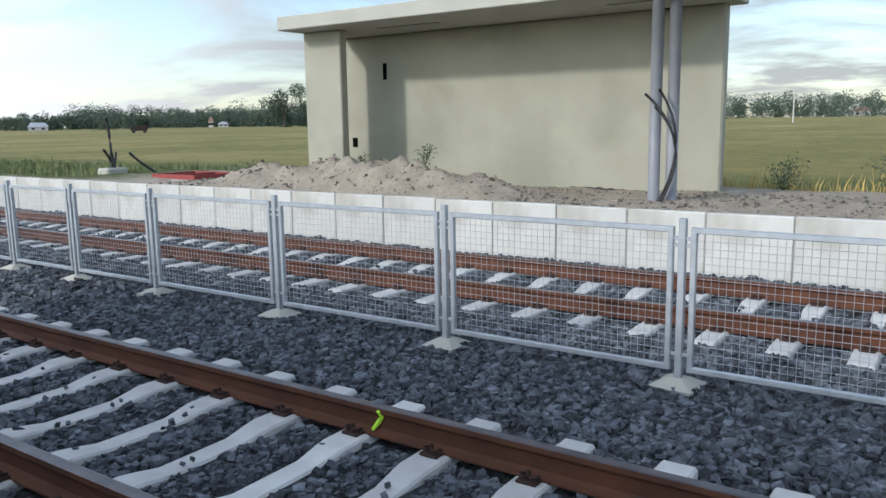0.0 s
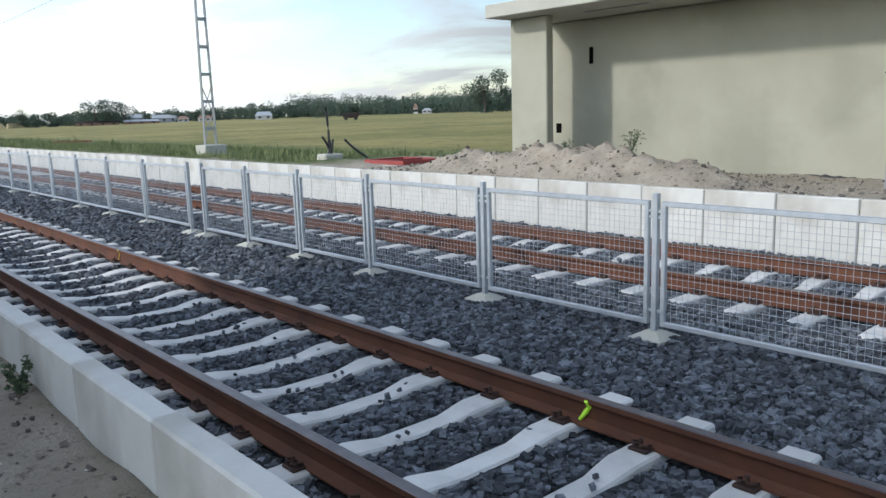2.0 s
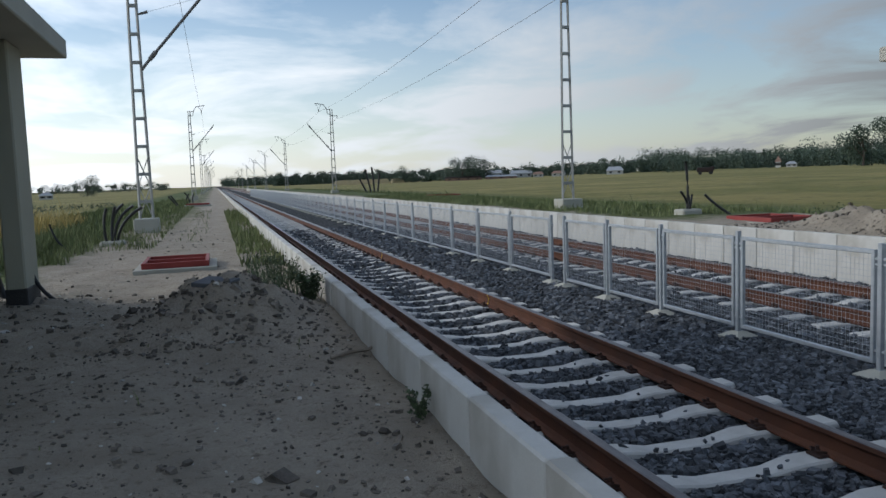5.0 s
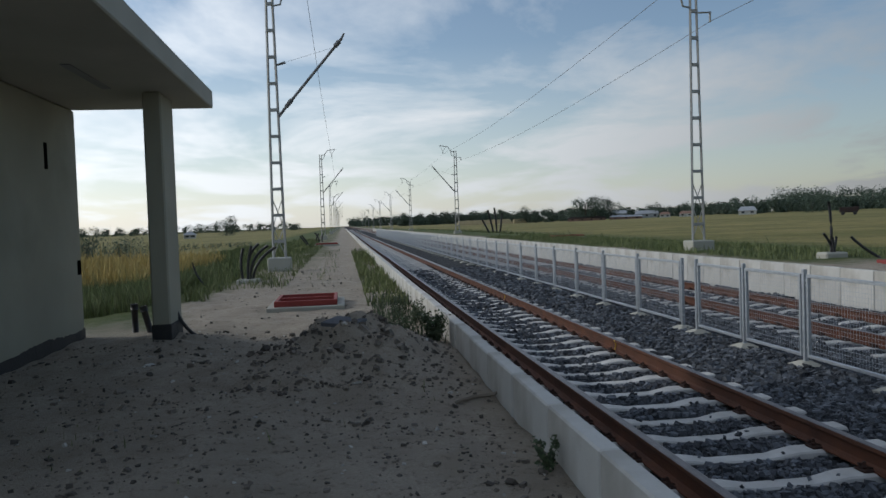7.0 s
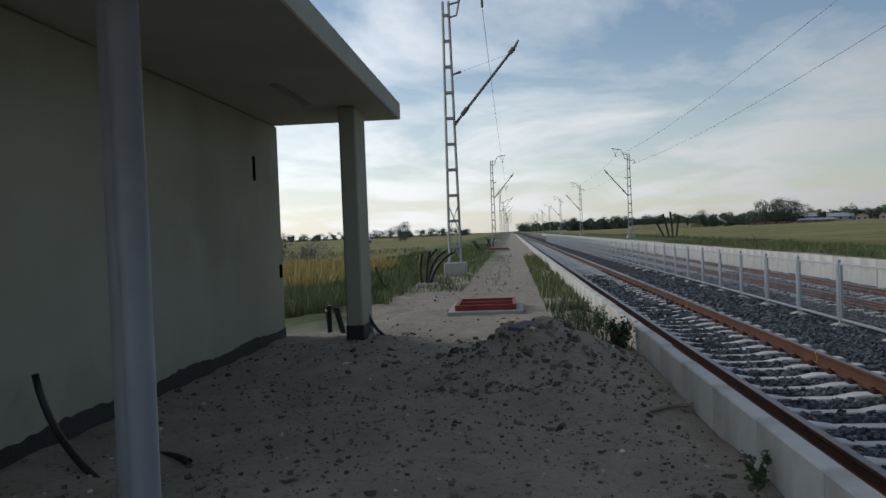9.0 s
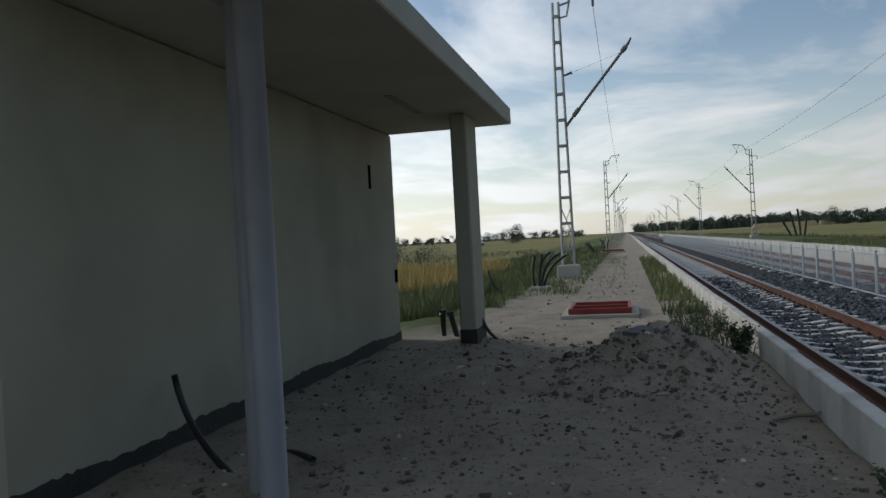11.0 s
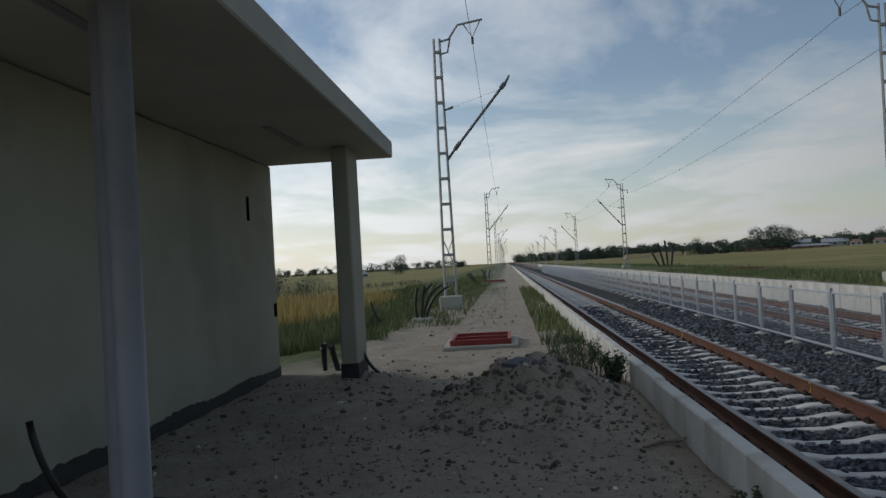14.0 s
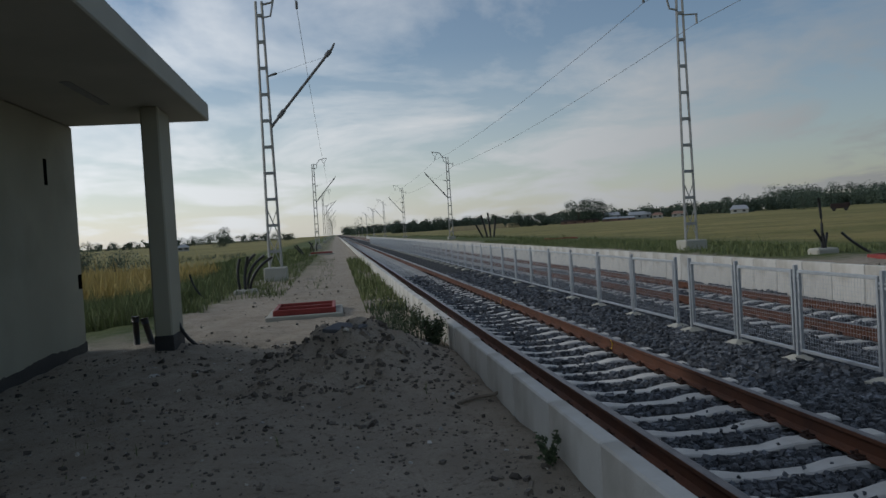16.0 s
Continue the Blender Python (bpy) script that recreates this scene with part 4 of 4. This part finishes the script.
weed(-1.93, 6.30, gz(-1.93, 6.3), 0.20, 0.10, 170, "small leafy green weed at the foot of the kerb", 61)
weed(-2.02, 11.1, gz(-2.02, 11.1), 0.36, 0.2, 1100, "dark green bushy weed against the kerb", 62, 12)
weed(-2.28, 12.0, gz(-2.28, 12.0), 0.40, 0.25, 260, "leafy weed beside the kerb", 63, 9)
weed(-2.08, 13.1, gz(-2.08, 13.1), 0.42, 0.22, 260, "tall thin weed beside the kerb", 64, 9)
weed(-2.2, 14.5, gz(-2.2, 14.5), 0.42, 0.3, 260, "leafy weed beside the kerb", 65, 9)
weed(8.15, 10.9, gz(8.15, 10.9), 0.28, 0.16, 90, "small weed on the far sand heap", 66)
weed(7.9, 9.3, gz(7.9, 9.3), 0.36, 0.22, 140, "green weed on the far sand heap", 67)
weed(8.7, 14.6, gz(8.7, 14.6), 0.40, 0.35, 260, "bushy weed behind the far sand heap", 68, 9)
weed(11.6, 4.4, gz(11.6, 4.4), 0.55, 0.5, 420, "bushy weed behind the far shelter", 69, 12)
weed(11.8, 2.6, gz(11.8, 2.6), 0.6, 0.6, 420, "bushy weed behind the far shelter", 70, 12)


# ---- distance ----
def polar(az, d):
    a = radians(az * 1.028)
    return -3.06 + d * math.sin(a), 1.8 + d * math.cos(a)


def far_z(x, y):
    return float(ground_z(x, y)) + (0.35 * math.sin(x * 0.02) * math.sin(y * 0.013))


def crown_points(rg, cx, cy, cz, h, w, n):
    """Leaf places in a few overlapping lobes, open towards the edge."""
    pts = []
    lobes = [(rg.normal(0, 0.28) * w, rg.normal(0, 0.28) * w, h * (0.18 + 0.13 * q) * rg.uniform(0.85, 1.15), w * rg.uniform(0.3, 0.5)) for q in range(6)]
    for lx, ly, lz, r in lobes:
        v = rg.normal(size=(n // 6, 3))
        v *= (rg.uniform(0.15, 1.05, n // 6) ** 0.6 / np.linalg.norm(v, axis=1))[:, None] * r
        v[:, 2] *= 0.85
        pts.append(v + (cx + lx, cy + ly, cz + lz))
    return np.concatenate(pts)


def woods(name, az0, az1, d, h, count, leaf, label, seed, spread=0.12, n=800):
    rg = np.random.default_rng(seed)
    pts = []
    for k in range(count):
        az = az0 + (az1 - az0) * (k + rg.uniform(-0.5, 0.5)) / max(count - 1, 1)
        dd = d * (1 + rg.uniform(-spread, spread))
        x, y = polar(az, dd)
        hh = 0.84 * h * rg.uniform(0.7, 1.12)
        pts.append(crown_points(rg, x, y, far_z(x, y) - 0.12 * hh, hh, hh * rg.uniform(0.6, 1.0), n))
    o = new(name, leaves_mesh(name, np.concatenate(pts), leaf * 0.36, M_HAZY_LEAF, seed + 1))
    return tagged(o, label, "woods", kind="stuff")


WOOD = "dark green line of distant deciduous trees"
woods("far_woods", 0.6, 5.0, 1300, 19, 60, 2.6, WOOD, 71, n=260)
woods("far_woods", 4.2, 12.0, 640, 11, 55, 1.3, WOOD, 72)
woods("far_woods", 11.0, 27.0, 470, 9, 75, 1.0, WOOD, 73)
woods("far_woods", 27.0, 50.0, 430, 10, 110, 1.0, WOOD, 74)
woods("far_woods", 30.0, 46.0, 560, 17, 60, 1.3, WOOD, 75)
woods("far_woods", 48.0, 105.0, 410, 14, 170, 1.0, WOOD, 76)
woods("far_woods", -40.0, -3.0, 820, 11, 110, 1.0, WOOD, 77)
woods("hedge", -13.0, -6.5, 95, 0.9, 26, 0.12, "low dark hedge across the meadow", 78, 0.03, 120)
woods("hedge", -20.0, -11.0, 62, 2.0, 20, 0.14, "dark shrubs in the meadow", 79, 0.15, 160)


def tree(az, d, h, seed, label, n=900, w=0.8):
    rg = np.random.default_rng(seed)
    x, y = polar(az, d)
    t = thing("tree", label, "tree", "field trees", at=(x, y, far_z(x, y)))
    bm = bmesh.new()
    tube(bm, [(0, 0, -0.3), (0.02 * h, 0, 0.25 * h), (0, 0.02 * h, 0.6 * h)], [0.035 * h, 0.025 * h, 0.01 * h], 8)
    for k in range(6):
        a = rg.uniform(0, 6.28)
        tube(bm, [(0.01 * h, 0, h * (0.2 + 0.05 * k)), (math.cos(a) * 0.15 * h, math.sin(a) * 0.15 * h, h * (0.4 + 0.05 * k)), (math.cos(a) * 0.28 * h, math.sin(a) * 0.28 * h, h * (0.55 + 0.05 * k))], [0.014 * h, 0.008 * h, 0.003 * h], 5)
    part("trunk", bm, M_BARK, t)
    o = new("crown", leaves_mesh("crown", crown_points(rg, 0, 0, 0, h, h * w, n * 3), 0.024 * h, M_HAZY_LEAF, seed + 1))
    o.parent = t
    return t


TREE = "broad dark green tree standing alone in the fields"
tree(43.3, 320, 15, 81, "tall broad dark tree before the wood edge", 1300)
tree(44.8, 330, 11, 82, "broad dark tree before the wood edge")
tree(-8.0, 300, 6.8, 83, TREE, 900, 1.0)
tree(17.2, 400, 12, 84, "rounded dark tree among the farm buildings")
tree(18.0, 405, 12, 85, "rounded dark tree among the farm buildings")
tree(19.0, 410, 10, 86, "rounded dark tree among the farm buildings")
tree(31.8, 330, 7, 87, "low spreading dark tree in the meadow", 900, 1.4)
tree(13.0, 420, 8, 88, "light green tree by the barns", 900, 1.1)
tree(-16.8, 62, 2.2, 89, "small dark bush tree in the meadow", 700, 1.1)
tree(-14.8, 58, 1.7, 90, "small dark bush tree in the meadow", 700, 1.3)


def house(az, d, w, dep, h, roof_h, wall_m, roof_m, label, turn=0):
    w, dep, h, roof_h = 0.72 * w, 0.72 * dep, 0.72 * h, 0.72 * roof_h
    x, y = polar(az, d)
    t = thing("farm_house", label, "house", "far houses", at=(x, y, far_z(x, y)))
    t.rotation_euler.z = radians(-az * 1.028 + turn)
    bm = bmesh.new()
    box(bm, -w / 2, w / 2, -dep / 2, dep / 2, -1, h)
    part("wall", bm, wall_m, t)
    bm = bmesh.new()
    e = 0.4
    a = [bm.verts.new(p) for p in ((-w / 2 - e, -dep / 2 - e, h), (w / 2 + e, -dep / 2 - e, h), (w / 2 + e, dep / 2 + e, h), (-w / 2 - e, dep / 2 + e, h), (-w / 2 + 1, 0, h + roof_h), (w / 2 - 1, 0, h + roof_h))]
    for f in ((0, 1, 5, 4), (2, 3, 4, 5), (1, 2, 5), (3, 0, 4), (3, 2, 1, 0)):
        bm.faces.new([a[k] for k in f])
    part("roof", bm, roof_m, t)
    for k in range(max(2, int(w / 4))):
        wx = -w / 2 + w * (k + 0.5) / max(2, int(w / 4))
        bm = bmesh.new()
        box(bm, wx - 0.6, wx + 0.6, -dep / 2 - 0.06, -dep / 2 + 0.05, h * 0.35, h * 0.8)
        part("window", bm, M_GLASS, t)
    return t


house(27.9, 360, 10, 8, 2.4, 2.4, M_WHITEWALL, M_GREYROOF, "white farmhouse with a hipped roof before the trees")
house(38.4, 380, 3, 3, 3.5, 3.5, M_WHITEWALL, M_ROOF, "small white building at the wood edge")
house(39.2, 380, 6, 4, 2.0, 1.5, M_WHITEWALL, M_GREYROOF, "low white building at the wood edge")
house(83.6, 380, 12, 8, 3.0, 3.0, M_WHITEWALL, M_GREYROOF, "white house on the wooded rise")
house(81.5, 385, 9, 7, 3.0, 2.6, M_WHITEWALL, M_ROOF, "pale house on the wooded rise")
house(19.6, 440, 16, 9, 4.0, 2.5, M_GREYROOF, M_GREYROOF, "grey farm shed among trees")
house(21.4, 440, 18, 9, 3.0, 2.5, M_GREYROOF, M_GREYROOF, "long grey farm shed among trees")
house(22.6, 400, 7, 5, 2.0, 1.8, M_WHITEWALL, M_ROOF, "small white farm building among trees")
house(24.0, 400, 9, 5, 2.0, 1.8, M_WHITEWALL, M_ROOF, "low white farm building among trees")
house(17.3, 400, 26, 5, 1.6, 1.2, M_ROOF, M_RUSTBOX, "long low rust-red shed in the meadow")
house(20.0, 400, 22, 5, 1.6, 1.2, M_ROOF, M_GREYROOF, "long low shed in the meadow")
house(-10.4, 260, 5, 4, 1.6, 1.3, M_WHITEWALL, M_GREYROOF, "small pale hut across the western fields")
for az, ww in ((8.7, 9), (9.6, 11), (10.5, 9), (11.4, 11), (12.6, 8)):
    x, y = polar(az, 420)
    t = thing("straw_stack", "pale stack of straw in the meadow", "straw stack", "straw stacks", at=(x, y, far_z(x, y)))
    bm = bmesh.new()
    a = [bm.verts.new(p) for p in ((-ww / 2, -2.5, -0.5), (ww / 2, -2.5, -0.5), (ww / 2, 2.5, -0.5), (-ww / 2, 2.5, -0.5), (-ww / 2 + 1, -1.5, 2.3), (ww / 2 - 2, -1.5, 2.6), (ww / 2 - 2, 1.5, 2.6), (-ww / 2 + 1, 1.5, 2.3))]
    for f in ((0, 1, 5, 4), (1, 2, 6, 5), (2, 3, 7, 6), (3, 0, 4, 7), (4, 5, 6, 7)):
        bm.faces.new([a[k] for k in f])
    part("straw_body", bm, M_BALE, t)

# a trailer standing in the eastern meadow
x, y = polar(33.9, 170)
trailer = thing("farm_trailer", "dark reddish-brown farm trailer standing in the meadow", "trailer", at=(x, y, far_z(x, y)))
trailer.rotation_euler.z = radians(-34)
bm = bmesh.new()
box(bm, -1.7, 1.5, -0.9, 0.9, 0.45, 1.45, 0.12)
box(bm, 0.7, 1.7, -0.8, 0.8, 0.8, 1.55, 0.12)
part("body", bm, M_RUSTBOX, trailer)
for wx in (-1.1, 1.0):
    for wy in (-0.8, 0.8):
        bm = bmesh.new()
        tube(bm, [(wx, wy - 0.12, 0.32), (wx, wy + 0.12, 0.32)], 0.36, 14)
        part("wheel", bm, M_HOSE, trailer)

# a lone utility pole in the eastern fields
x, y = polar(77.6, 200)
pole = thing("utility_pole", "pale utility pole standing in the fields", "utility pole", at=(x, y, far_z(x, y)))
bm = bmesh.new()
tube(bm, [(0, 0, -0.5), (0, 0, 8.2)], [0.16, 0.10], 8)
part("pole", bm, M_CONCRETE, pole)
bm = bmesh.new()
box(bm, -0.6, 0.6, -0.05, 0.05, 7.6, 7.72)
part("crossarm", bm, M_MAST, pole)
